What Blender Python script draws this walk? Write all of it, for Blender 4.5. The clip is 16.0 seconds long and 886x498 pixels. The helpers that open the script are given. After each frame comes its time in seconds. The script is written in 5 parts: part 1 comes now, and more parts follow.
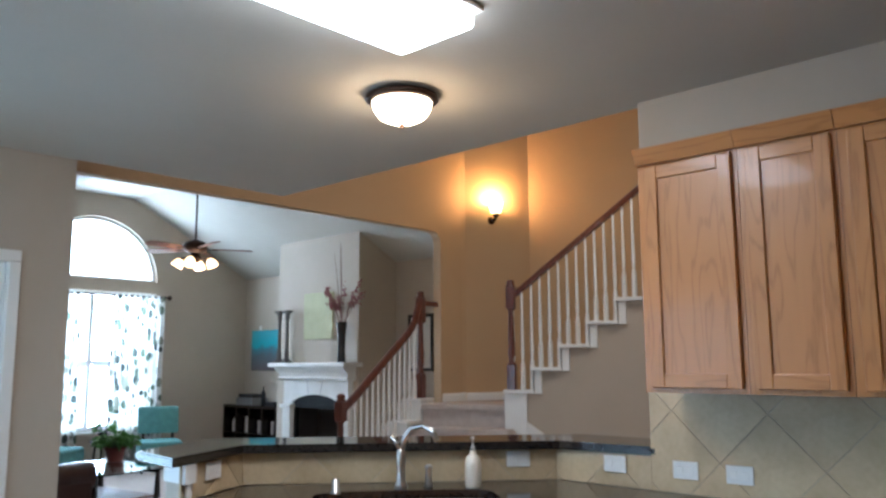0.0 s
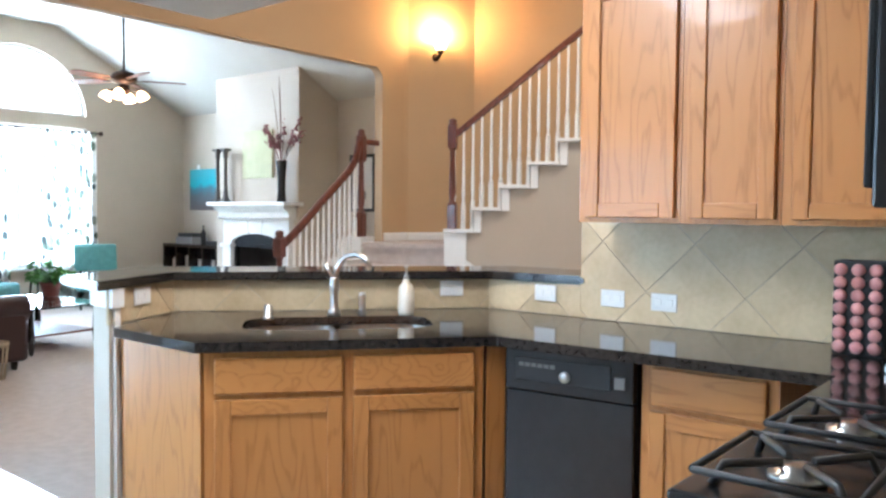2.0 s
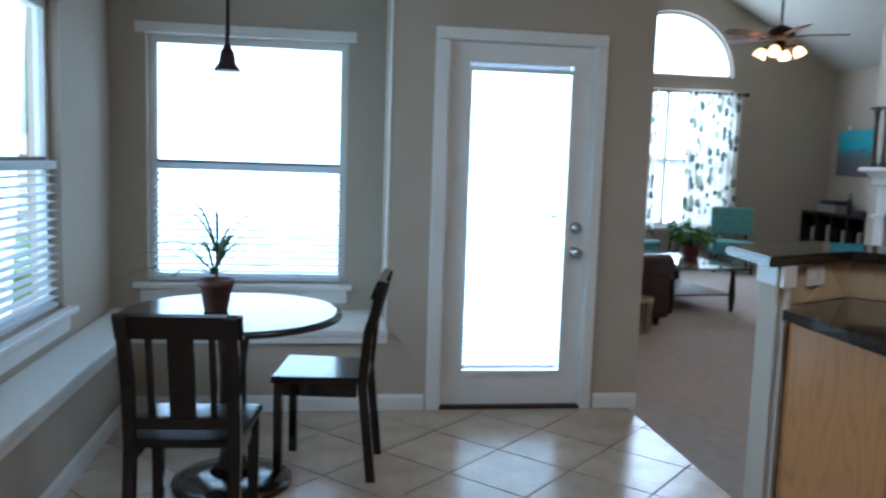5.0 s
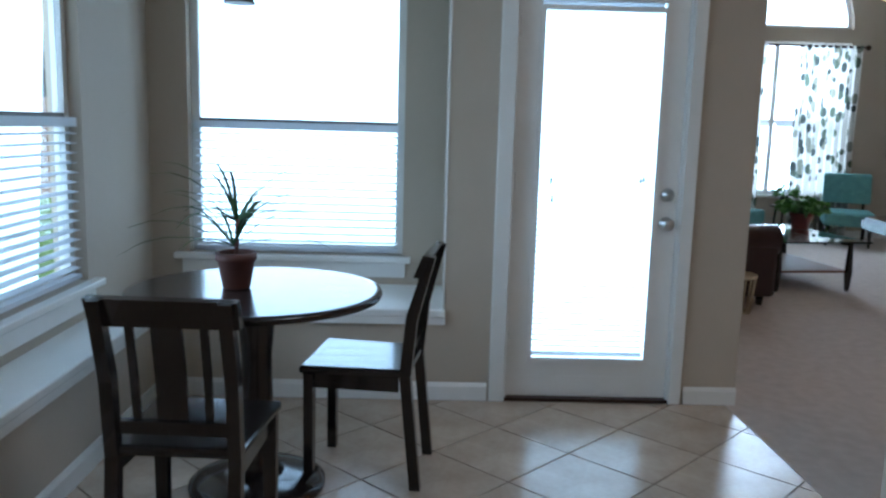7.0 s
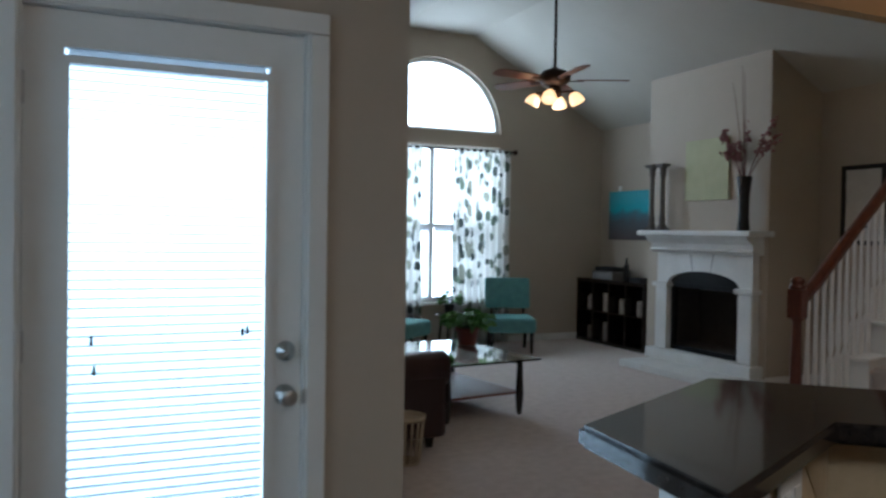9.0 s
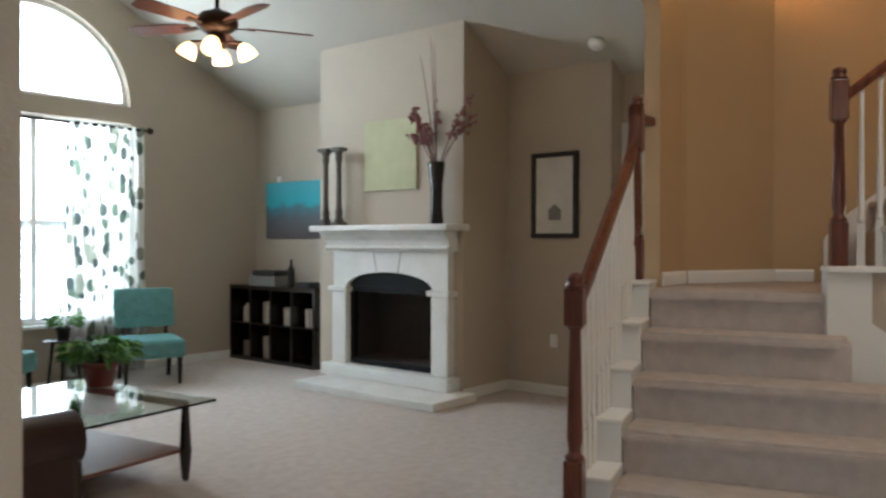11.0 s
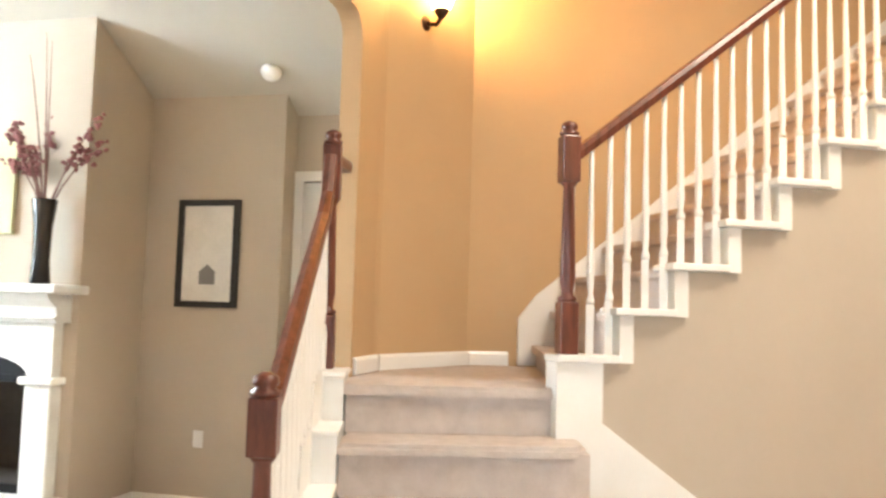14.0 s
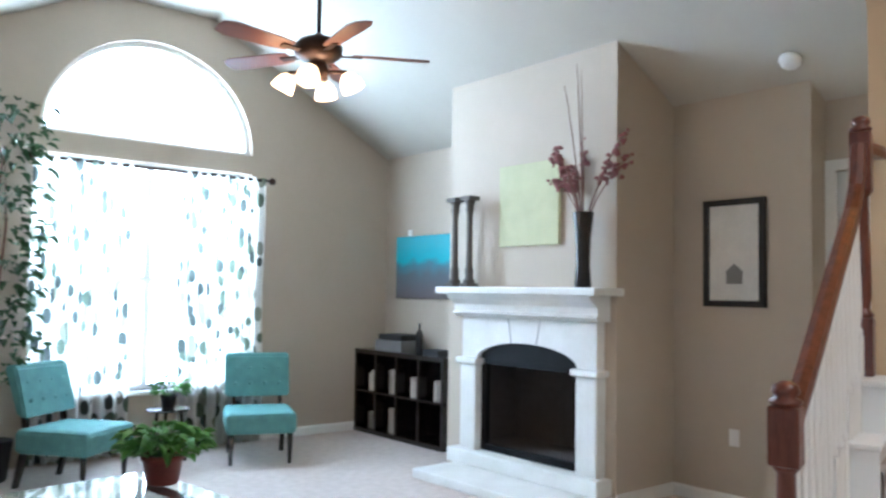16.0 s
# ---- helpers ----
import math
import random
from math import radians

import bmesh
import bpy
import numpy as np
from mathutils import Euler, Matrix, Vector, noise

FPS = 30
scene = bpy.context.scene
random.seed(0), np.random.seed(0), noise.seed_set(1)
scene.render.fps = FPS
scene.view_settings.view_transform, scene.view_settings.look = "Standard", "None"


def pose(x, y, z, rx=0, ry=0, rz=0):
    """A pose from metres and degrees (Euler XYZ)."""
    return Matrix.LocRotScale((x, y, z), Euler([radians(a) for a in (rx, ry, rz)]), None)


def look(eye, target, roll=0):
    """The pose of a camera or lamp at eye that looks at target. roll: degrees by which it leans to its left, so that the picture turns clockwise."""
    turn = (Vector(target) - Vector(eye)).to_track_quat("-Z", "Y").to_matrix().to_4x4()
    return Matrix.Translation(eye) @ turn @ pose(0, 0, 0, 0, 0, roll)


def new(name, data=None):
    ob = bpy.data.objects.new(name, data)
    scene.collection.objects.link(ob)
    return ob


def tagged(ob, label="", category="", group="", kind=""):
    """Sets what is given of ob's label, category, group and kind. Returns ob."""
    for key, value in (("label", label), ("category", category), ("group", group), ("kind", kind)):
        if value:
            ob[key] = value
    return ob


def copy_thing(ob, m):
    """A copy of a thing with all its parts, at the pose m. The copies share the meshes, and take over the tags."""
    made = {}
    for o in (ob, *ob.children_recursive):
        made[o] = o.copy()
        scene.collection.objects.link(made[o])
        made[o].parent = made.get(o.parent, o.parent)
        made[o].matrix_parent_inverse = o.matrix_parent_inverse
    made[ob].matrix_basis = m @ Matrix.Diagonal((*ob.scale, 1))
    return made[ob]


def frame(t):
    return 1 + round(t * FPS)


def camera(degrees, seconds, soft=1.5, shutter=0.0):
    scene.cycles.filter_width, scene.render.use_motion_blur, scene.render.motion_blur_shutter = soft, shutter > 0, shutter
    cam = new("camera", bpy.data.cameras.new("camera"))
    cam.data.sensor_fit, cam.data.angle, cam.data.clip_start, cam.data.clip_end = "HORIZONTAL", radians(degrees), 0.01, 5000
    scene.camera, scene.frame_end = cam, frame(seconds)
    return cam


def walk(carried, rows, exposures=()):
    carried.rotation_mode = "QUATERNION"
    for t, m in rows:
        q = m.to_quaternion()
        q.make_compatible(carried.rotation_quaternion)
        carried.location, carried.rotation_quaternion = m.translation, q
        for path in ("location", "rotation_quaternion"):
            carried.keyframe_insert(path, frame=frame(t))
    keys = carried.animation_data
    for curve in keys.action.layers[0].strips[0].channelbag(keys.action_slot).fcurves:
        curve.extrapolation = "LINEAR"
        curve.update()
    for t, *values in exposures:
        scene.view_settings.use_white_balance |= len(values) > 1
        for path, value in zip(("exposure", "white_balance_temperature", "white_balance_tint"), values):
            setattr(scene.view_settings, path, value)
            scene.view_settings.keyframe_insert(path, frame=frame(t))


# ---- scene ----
cam = camera(58.0, 16.0, soft=2.5, shutter=0.25)
PATH = [
    (0, (-0.745, -4.815, 1.472), (0.694, -3.455, 1.757), -0.3),
    (0.5, (-0.711, -4.804, 1.452), (0.792, -3.495, 1.622), -0.2),
    (1, (-0.684, -4.803, 1.429), (0.869, -3.545, 1.496), 0.0),
    (1.5, (-0.661, -4.802, 1.405), (0.91, -3.564, 1.383), 0.2),
    (2, (-0.649, -4.796, 1.389), (0.892, -3.525, 1.296), 0.5),
    (2.5, (-0.687, -4.806, 1.383), (0.766, -3.439, 1.241), 0.4),
    (3, (-0.708, -4.787, 1.376), (0.596, -3.279, 1.215), 0.5),
    (3.5, (-0.75, -4.76, 1.393), (0.35, -3.097, 1.226), 0.7),
    (4, (-0.814, -4.716, 1.407), (0.052, -2.92, 1.245), 1.0),
    (4.5, (-0.763, -4.512, 1.406), (-0.177, -2.608, 1.23), 1.4),
    (5, (-0.627, -4.363, 1.398), (-0.351, -2.394, 1.18), 1.9),
    (5.2, (-0.601, -4.302, 1.391), (-0.426, -2.324, 1.153), 1.9),
    (7.3, (-0.367, -3.651, 1.347), (-0.314, -1.675, 1.041), 1.6),
    (7.5, (-0.306, -3.515, 1.365), (-0.177, -1.539, 1.09), 1.3),
    (8, (-0.114, -3.205, 1.414), (0.209, -1.241, 1.215), 0.8),
    (8.5, (0.067, -2.869, 1.446), (0.572, -0.938, 1.315), 0.2),
    (8.7, (0.1, -2.735, 1.442), (0.736, -0.841, 1.359), 0.5),
    (10.8, (0.713, -1.043, 1.341), (2.191, 0.305, 1.325), 0.3),
    (11, (0.746, -0.948, 1.351), (2.297, 0.314, 1.332), 0.1),
    (11.5, (1.003, -0.684, 1.333), (2.711, 0.357, 1.322), 0.3),
    (12, (1.308, -0.509, 1.334), (3.124, 0.329, 1.346), 0.8),
    (12.5, (1.488, -0.426, 1.35), (3.385, 0.204, 1.405), 1.4),
    (13, (1.695, -0.281, 1.4), (3.646, 0.144, 1.498), 2.0),
    (13.5, (1.781, -0.195, 1.408), (3.745, 0.156, 1.542), 1.9),
    (14, (1.758, -0.164, 1.401), (3.698, 0.296, 1.556), 1.6),
    (14.5, (1.699, -0.202, 1.429), (3.553, 0.532, 1.583), 1.3),
    (15, (1.71, -0.26, 1.447), (3.393, 0.81, 1.597), 1.4),
    (15.5, (1.72, -0.263, 1.447), (3.191, 1.084, 1.586), 1.2),
    (16, (1.692, -0.287, 1.448), (2.962, 1.254, 1.557), 0.9),
]
walk(cam, [(t, look(eye, target, roll)) for t, eye, target, roll in PATH], [(0, 1.3, 5300, 10), (1, 1.7, 5300, 10), (2, 2.4, 5400, 10), (2.5, 2.5, 5400, 10), (3.5, 1.95, 5450, 10), (4.5, 0.8, 5350, 10), (5.2, 0.55, 5250, 10), (7.3, 0.5, 5300, 10), (8, 0.15, 5400, 10), (8.7, -0.1, 5450, 10), (10.8, 0.9, 6100, 10), (11.5, 1.7, 6200, 10), (12.5, 2.65, 6300, 10), (13.5, 3.05, 6500, 10), (14.5, 3.0, 6200, 10), (15.5, 2.4, 5600, 10), (16, 2.0, 5250, 10)])

# ---- world and light ----
world = bpy.data.worlds.new("world")
scene.world = world
world.use_nodes = True
wn = world.node_tree
sky = wn.nodes.new("ShaderNodeTexSky")
sky.sky_type = 'NISHITA'
sky.sun_disc = False
sky.sun_elevation = radians(46)
sky.sun_rotation = radians(157)
sky.dust_density = 6
wn.links.new(sky.outputs[0], wn.nodes["Background"].inputs[0])
wn.nodes["Background"].inputs[1].default_value = 0.15
sun_data = bpy.data.lights.new("sun", 'SUN')
sun_data.energy = 3.0
sun_data.angle = radians(3)
sun_data.color = (1, 0.95, 0.88)
sun_ob = new("sun", sun_data)
sun_ob.matrix_world = look((6, -14, 16), (0, 0, 0))


def area(name, eye, target, w, h, power, color=(0.82, 0.93, 1.0)):
    d = bpy.data.lights.new(name, 'AREA')
    d.shape, d.size, d.size_y, d.energy, d.color = 'RECTANGLE', w, h, power, color
    o = new(name, d)
    o.matrix_world = look(eye, target)
    return o


# daylight of the sky in the window openings
area("daylight_nook", (-1.14, 0.85, 1.40), (-1.14, -2, 1.25), 1.5, 1.9, 26, (0.64, 0.86, 1.0))
area("daylight_side", (-2.20, -1.05, 1.40), (0, -1.05, 1.25), 2.0, 1.9, 24, (0.64, 0.86, 1.0))
area("daylight_door", (0.40, 0.24, 1.10), (0.40, -3, 1.0), 0.76, 2.0, 13, (0.64, 0.86, 1.0))
area("daylight_living", (4.2, 7.15, 2.15), (4.2, 0, 1.2), 2.3, 3.5, 190, (0.78, 0.91, 1.0))


def bulb(name, at, power, size, color=(1.0, 0.62, 0.28)):
    d = bpy.data.lights.new(name, 'POINT')
    d.energy, d.shadow_soft_size, d.color = power, size, color
    o = new(name, d)
    o.location = at
    return o


bulb("sconce_bulb", (6.245, 0.95, 3.34), 17, 0.05, (1.0, 0.50, 0.16))
bulb("flush_bulb", (1.70, -2.25, 2.50), 3.6, 0.1, (1.0, 0.66, 0.36))
bulb("fan_bulb", (4.06, 3.77, 2.56), 5, 0.1, (1.0, 0.7, 0.42))
# added fill without a fixture, brightens the stairwell from above
area("stairwell_fill", (4.2, -2.0, 5.1), (4.2, -2.0, 0), 1.6, 1.6, 30, (1.0, 0.86, 0.68))
area("tube_light", (0.63, -2.92, 2.60), (0.63, -2.92, 0), 1.1, 0.3, 3, (1.0, 0.97, 0.9))

# ---- materials ----


def mat(name, color, rough=0.6, metal=0.0, color2=None, scale=8.0, bump=0.0, bscale=None, stretch=(1, 1, 1), spec=None, rand=0.0, coat=0.0):
    m = bpy.data.materials.new(name)
    m.use_nodes = True
    n, l = m.node_tree.nodes, m.node_tree.links
    b = n["Principled BSDF"]
    b.inputs["Roughness"].default_value, b.inputs["Metallic"].default_value = rough, metal
    b.inputs["Coat Weight"].default_value = coat
    if spec is not None:
        b.inputs["Specular IOR Level"].default_value = spec
    tc = n.new("ShaderNodeTexCoord")
    mp = n.new("ShaderNodeMapping")
    mp.inputs["Scale"].default_value = stretch
    l.new(tc.outputs["Object"], mp.inputs[0])
    c2 = color2 or tuple(x * 0.86 for x in color)
    big, fine = n.new("ShaderNodeTexNoise"), n.new("ShaderNodeTexNoise")
    big.inputs["Scale"].default_value, fine.inputs["Scale"].default_value = scale, scale * 9
    big.inputs["Detail"].default_value = 5
    for t in (big, fine):
        l.new(mp.outputs[0], t.inputs["Vector"])
    add = n.new("ShaderNodeMath")
    add.operation = 'MULTIPLY_ADD'
    l.new(fine.outputs[0], add.inputs[0])
    add.inputs[1].default_value = 0.35
    l.new(big.outputs[0], add.inputs[2])
    ramp = n.new("ShaderNodeValToRGB")
    ramp.color_ramp.elements[0].position, ramp.color_ramp.elements[1].position = 0.5, 0.85
    ramp.color_ramp.elements[0].color, ramp.color_ramp.elements[1].color = (*c2, 1), (*color, 1)
    l.new(add.outputs[0], ramp.inputs[0])
    out = ramp.outputs[0]
    if rand:
        oi, hs, mr = n.new("ShaderNodeObjectInfo"), n.new("ShaderNodeHueSaturation"), n.new("ShaderNodeMapRange")
        l.new(oi.outputs["Random"], mr.inputs[0])
        mr.inputs[3].default_value, mr.inputs[4].default_value = 1 - rand, 1 + rand
        l.new(mr.outputs[0], hs.inputs["Value"])
        l.new(out, hs.inputs["Color"])
        out = hs.outputs[0]
    l.new(out, b.inputs["Base Color"])
    if bump:
        bn, bt = n.new("ShaderNodeBump"), n.new("ShaderNodeTexNoise")
        bt.inputs["Scale"].default_value = bscale or scale * 12
        l.new(mp.outputs[0], bt.inputs["Vector"])
        bn.inputs["Strength"].default_value = bump
        bn.inputs["Distance"].default_value = 0.01
        l.new(bt.outputs[0], bn.inputs["Height"])
        l.new(bn.outputs[0], b.inputs["Normal"])
    return m


def oak(name, light, dark, axis=2):
    """Oak with cathedral grain along an axis."""
    m = mat(name, light, 0.38, coat=0.15)
    n, l = m.node_tree.nodes, m.node_tree.links
    b = n["Principled BSDF"]
    tc, mp = n.new("ShaderNodeTexCoord"), n.new("ShaderNodeMapping")
    s = [1.0, 1.0, 1.0]
    s[axis] = 0.13
    mp.inputs["Scale"].default_value = s
    oi = n.new("ShaderNodeObjectInfo")
    mul = n.new("ShaderNodeMath")
    mul.operation = 'MULTIPLY'
    mul.inputs[1].default_value = 17
    l.new(oi.outputs["Random"], mul.inputs[0])
    l.new(mul.outputs[0], mp.inputs["Location"])
    l.new(tc.outputs["Object"], mp.inputs[0])
    ns = n.new("ShaderNodeTexNoise")
    ns.inputs["Scale"].default_value, ns.inputs["Detail"].default_value = 7.0, 2.0
    l.new(mp.outputs[0], ns.inputs["Vector"])
    w = n.new("ShaderNodeMath")
    w.operation = 'MULTIPLY'
    w.inputs[1].default_value = 66
    l.new(ns.outputs[0], w.inputs[0])
    sn = n.new("ShaderNodeMath")
    sn.operation = 'SINE'
    l.new(w.outputs[0], sn.inputs[0])
    fine = n.new("ShaderNodeTexNoise")
    fine.inputs["Scale"].default_value = 120
    l.new(mp.outputs[0], fine.inputs["Vector"])
    mixv = n.new("ShaderNodeMath")
    mixv.operation = 'MULTIPLY_ADD'
    mixv.inputs[1].default_value = 0.9
    l.new(fine.outputs[0], mixv.inputs[0])
    l.new(sn.outputs[0], mixv.inputs[2])
    ramp = n.new("ShaderNodeValToRGB")
    e = ramp.color_ramp.elements
    e[0].position, e[1].position = 0.0, 1.0
    e[0].color, e[1].color = (*light, 1), (*dark, 1)
    k = ramp.color_ramp.elements.new(0.75)
    k.color = (*[a * 0.86 + c * 0.14 for a, c in zip(light, dark)], 1)
    mr = n.new("ShaderNodeMapRange")
    mr.inputs[1].default_value, mr.inputs[2].default_value = -0.8, 1.7
    l.new(mixv.outputs[0], mr.inputs[0])
    l.new(mr.outputs[0], ramp.inputs[0])
    l.new(ramp.outputs[0], b.inputs["Base Color"])
    return m


def emit(name, color, strength):
    m = bpy.data.materials.new(name)
    m.use_nodes = True
    b = m.node_tree.nodes["Principled BSDF"]
    b.inputs["Base Color"].default_value = (0.9, 0.88, 0.84, 1)
    b.inputs["Emission Color"].default_value, b.inputs["Emission Strength"].default_value = (*color, 1), strength
    return m


def glassy(name, color=(1, 1, 1), rough=0.0):
    m = bpy.data.materials.new(name)
    m.use_nodes = True
    b = m.node_tree.nodes["Principled BSDF"]
    b.inputs["Base Color"].default_value = (*color, 1)
    b.inputs["Transmission Weight"].default_value, b.inputs["Roughness"].default_value, b.inputs["IOR"].default_value = 1, rough, 1.45
    return m


M_WALL = mat("wall_paint", (0.48, 0.41, 0.325), 0.75, color2=(0.462, 0.394, 0.31), scale=3, bump=0.12, bscale=140)
M_CEIL = mat("ceiling_paint", (0.51, 0.48, 0.415), 0.85, color2=(0.495, 0.465, 0.40), scale=3, bump=0.2, bscale=110)
# wall tan pushed to orange: the sconce's glow is put into the colour
M_GLOWWALL = mat("sconce_tinted_wall_paint", (0.48, 0.325, 0.175), 0.75, color2=(0.465, 0.314, 0.168), scale=3, bump=0.12, bscale=140)
M_WHITE = mat("white_trim_paint", (0.80, 0.79, 0.76), 0.4, color2=(0.77, 0.76, 0.72), scale=6)
M_PLASTIC = mat("white_plastic", (0.82, 0.81, 0.78), 0.35, scale=10)
M_CARPET = mat("beige_carpet", (0.70, 0.618, 0.565), 0.95, color2=(0.615, 0.536, 0.485), scale=14, bump=0.9, bscale=260, spec=0.1)
M_TILE = mat("floor_tile_ceramic", (0.52, 0.42, 0.32), 0.22, color2=(0.42, 0.33, 0.25), scale=5, bump=0.05, rand=0.07)
M_GROUT = mat("grout", (0.22, 0.18, 0.15), 0.9, scale=30)
M_STONE = mat("tan_stone_tile", (0.60, 0.465, 0.28), 0.45, color2=(0.48, 0.36, 0.205), scale=4.5, bump=0.1, rand=0.08)
M_STONEGROUT = mat("tan_grout", (0.54, 0.44, 0.30), 0.9, scale=30)
M_OAK = oak("honey_oak_upright", (0.47, 0.205, 0.054), (0.34, 0.135, 0.032), 2)
M_OAKH = oak("honey_oak_level", (0.47, 0.205, 0.054), (0.34, 0.135, 0.032), 1)
# darker oak for toe kicks, the recess shade is put into its colour
M_OAKSHADE = mat("oak_shadow_gap", (0.16, 0.08, 0.03), 0.6, scale=10)
M_GRANITE = mat("black_granite", (0.035, 0.028, 0.024), 0.07, color2=(0.012, 0.010, 0.009), scale=60, rand=0)
M_BLACK = mat("black_appliance", (0.02, 0.02, 0.022), 0.25, scale=20)
M_BLACKMATTE = mat("black_matte", (0.015, 0.015, 0.016), 0.6, scale=20)
M_IRON = mat("cast_iron", (0.02, 0.02, 0.02), 0.45, scale=40, bump=0.2)
M_STEEL = mat("brushed_steel", (0.62, 0.61, 0.59), 0.28, 1.0, scale=20)
M_CHROME = mat("chrome", (0.8, 0.8, 0.8), 0.1, 1.0)
M_CHERRY = mat("dark_cherry_wood", (0.16, 0.045, 0.025), 0.28, color2=(0.07, 0.018, 0.010), scale=4, stretch=(8, 8, 1), coat=0.2)
M_ESPRESSO = mat("espresso_wood", (0.022, 0.016, 0.014), 0.17, color2=(0.012, 0.009, 0.008), scale=5, stretch=(8, 8, 1), coat=0.3)
M_BRONZE = mat("oil_rubbed_bronze", (0.06, 0.035, 0.025), 0.4, 0.8, scale=20)
M_MANTEL = mat("painted_cast_stone", (0.74, 0.73, 0.70), 0.6, color2=(0.66, 0.65, 0.61), scale=4, bump=0.15, bscale=60)
M_FIREBOX = mat("firebox_brick", (0.10, 0.085, 0.075), 0.9, scale=15, bump=0.4)
M_TEAL = mat("teal_fabric", (0.14, 0.34, 0.33), 0.85, color2=(0.11, 0.28, 0.275), scale=12, bump=0.4, bscale=300)
M_LEATHER = mat("dark_brown_leather", (0.035, 0.014, 0.012), 0.35, scale=10, bump=0.2, bscale=120)
M_LEAF = mat("green_leaf", (0.12, 0.30, 0.05), 0.45, color2=(0.07, 0.20, 0.035), scale=9)
M_LEAFDARK = mat("dark_green_leaf", (0.05, 0.13, 0.04), 0.5, color2=(0.025, 0.07, 0.02), scale=9)
M_TERRA = mat("red_clay_pot", (0.24, 0.06, 0.045), 0.5, color2=(0.17, 0.04, 0.03), scale=9)
M_POT = mat("dark_clay_pot", (0.14, 0.055, 0.04), 0.6, scale=9)
M_SOIL = mat("potting_soil", (0.03, 0.02, 0.015), 0.95, scale=50, bump=0.6)
M_BRANCH = mat("dried_branch", (0.20, 0.10, 0.08), 0.8, scale=20)
M_BLOSSOM = mat("dried_blossom", (0.28, 0.11, 0.11), 0.8, scale=20)
M_LIME = mat("lime_canvas", (0.50, 0.50, 0.31), 0.8, color2=(0.46, 0.46, 0.28), scale=8, bump=0.2)
M_GLASS = glassy("clear_glass")
M_TGLASS = glassy("table_glass", (0.86, 0.95, 0.92))
M_MIRRORB = mat("dark_glass", (0.01, 0.01, 0.012), 0.04)
M_SHADE = emit("lit_glass_shade", (1.0, 0.72, 0.42), 7)
M_SCONCE = emit("lit_amber_shade", (1.0, 0.62, 0.20), 4)
M_FANSHADE = emit("lit_warm_shade", (1.0, 0.58, 0.25), 1.8)
M_FIREMETAL = mat("flat_black_metal", (0.010, 0.010, 0.011), 0.5, scale=20, spec=0.12)
M_TUBE = emit("lit_diffuser", (1.0, 0.98, 0.94), 6)
M_GRASS = mat("lawn", (0.12, 0.24, 0.05), 0.9, color2=(0.07, 0.15, 0.03), scale=3, bump=0.5)
M_CONCRETE = mat("patio_concrete", (0.45, 0.43, 0.40), 0.9, scale=4, bump=0.2)
M_FENCE = mat("grey_fence_wood", (0.26, 0.20, 0.15), 0.85, color2=(0.18, 0.14, 0.11), scale=3, stretch=(6, 6, 1), rand=0.12)
M_BRICK = mat("red_brick_far", (0.34, 0.14, 0.10), 0.9, scale=6)
M_ROOF = mat("roof_shingle", (0.10, 0.09, 0.08), 0.9, scale=9, bump=0.4)
M_PAPER = mat("print_paper", (0.70, 0.68, 0.63), 0.8, scale=5)
M_GREY = mat("grey_ink", (0.22, 0.21, 0.20), 0.8, scale=5)
M_CREAM = mat("cream_bottle", (0.76, 0.72, 0.62), 0.3, scale=8)
M_PINK = mat("pink_foil_pod", (0.55, 0.25, 0.24), 0.35, scale=8, rand=0.15)
M_WICKER = mat("pale_wicker", (0.50, 0.40, 0.27), 0.7, scale=30, bump=0.5)
M_BLIND = mat("white_blind", (0.80, 0.81, 0.82), 0.5, scale=6)
M_COLUMN = mat("aged_dark_bronze", (0.10, 0.085, 0.07), 0.6, scale=14, bump=0.3)
M_BOOK = mat("book_cover", (0.35, 0.30, 0.25), 0.6, scale=8, rand=0.5)
M_REDWOOD = mat("reddish_shelf_wood", (0.20, 0.07, 0.04), 0.35, scale=6, stretch=(1, 8, 1))


def painting_mat():
    m = mat("teal_seascape_paint", (0.1, 0.4, 0.45), 0.6)
    n, l = m.node_tree.nodes, m.node_tree.links
    tc, sp = n.new("ShaderNodeTexCoord"), n.new("ShaderNodeSeparateXYZ")
    l.new(tc.outputs["Generated"], sp.inputs[0])
    ns = n.new("ShaderNodeTexNoise")
    ns.inputs["Scale"].default_value = 5
    ma = n.new("ShaderNodeMath")
    ma.operation = 'MULTIPLY_ADD'
    ma.inputs[1].default_value = 0.25
    l.new(ns.outputs[0], ma.inputs[0])
    l.new(sp.outputs[2], ma.inputs[2])
    r = n.new("ShaderNodeValToRGB")
    e = r.color_ramp.elements
    e[0].color, e[0].position = (0.12, 0.10, 0.10, 1), 0.15
    e[1].color, e[1].position = (0.06, 0.38, 0.46, 1), 1.0
    for p, c in ((0.5, (0.10, 0.12, 0.14, 1)), (0.66, (0.06, 0.20, 0.24, 1)), (0.75, (0.03, 0.40, 0.48, 1))):
        k = e.new(p)
        k.color = c
    l.new(ma.outputs[0], r.inputs[0])
    l.new(r.outputs[0], n["Principled BSDF"].inputs["Base Color"])
    return m


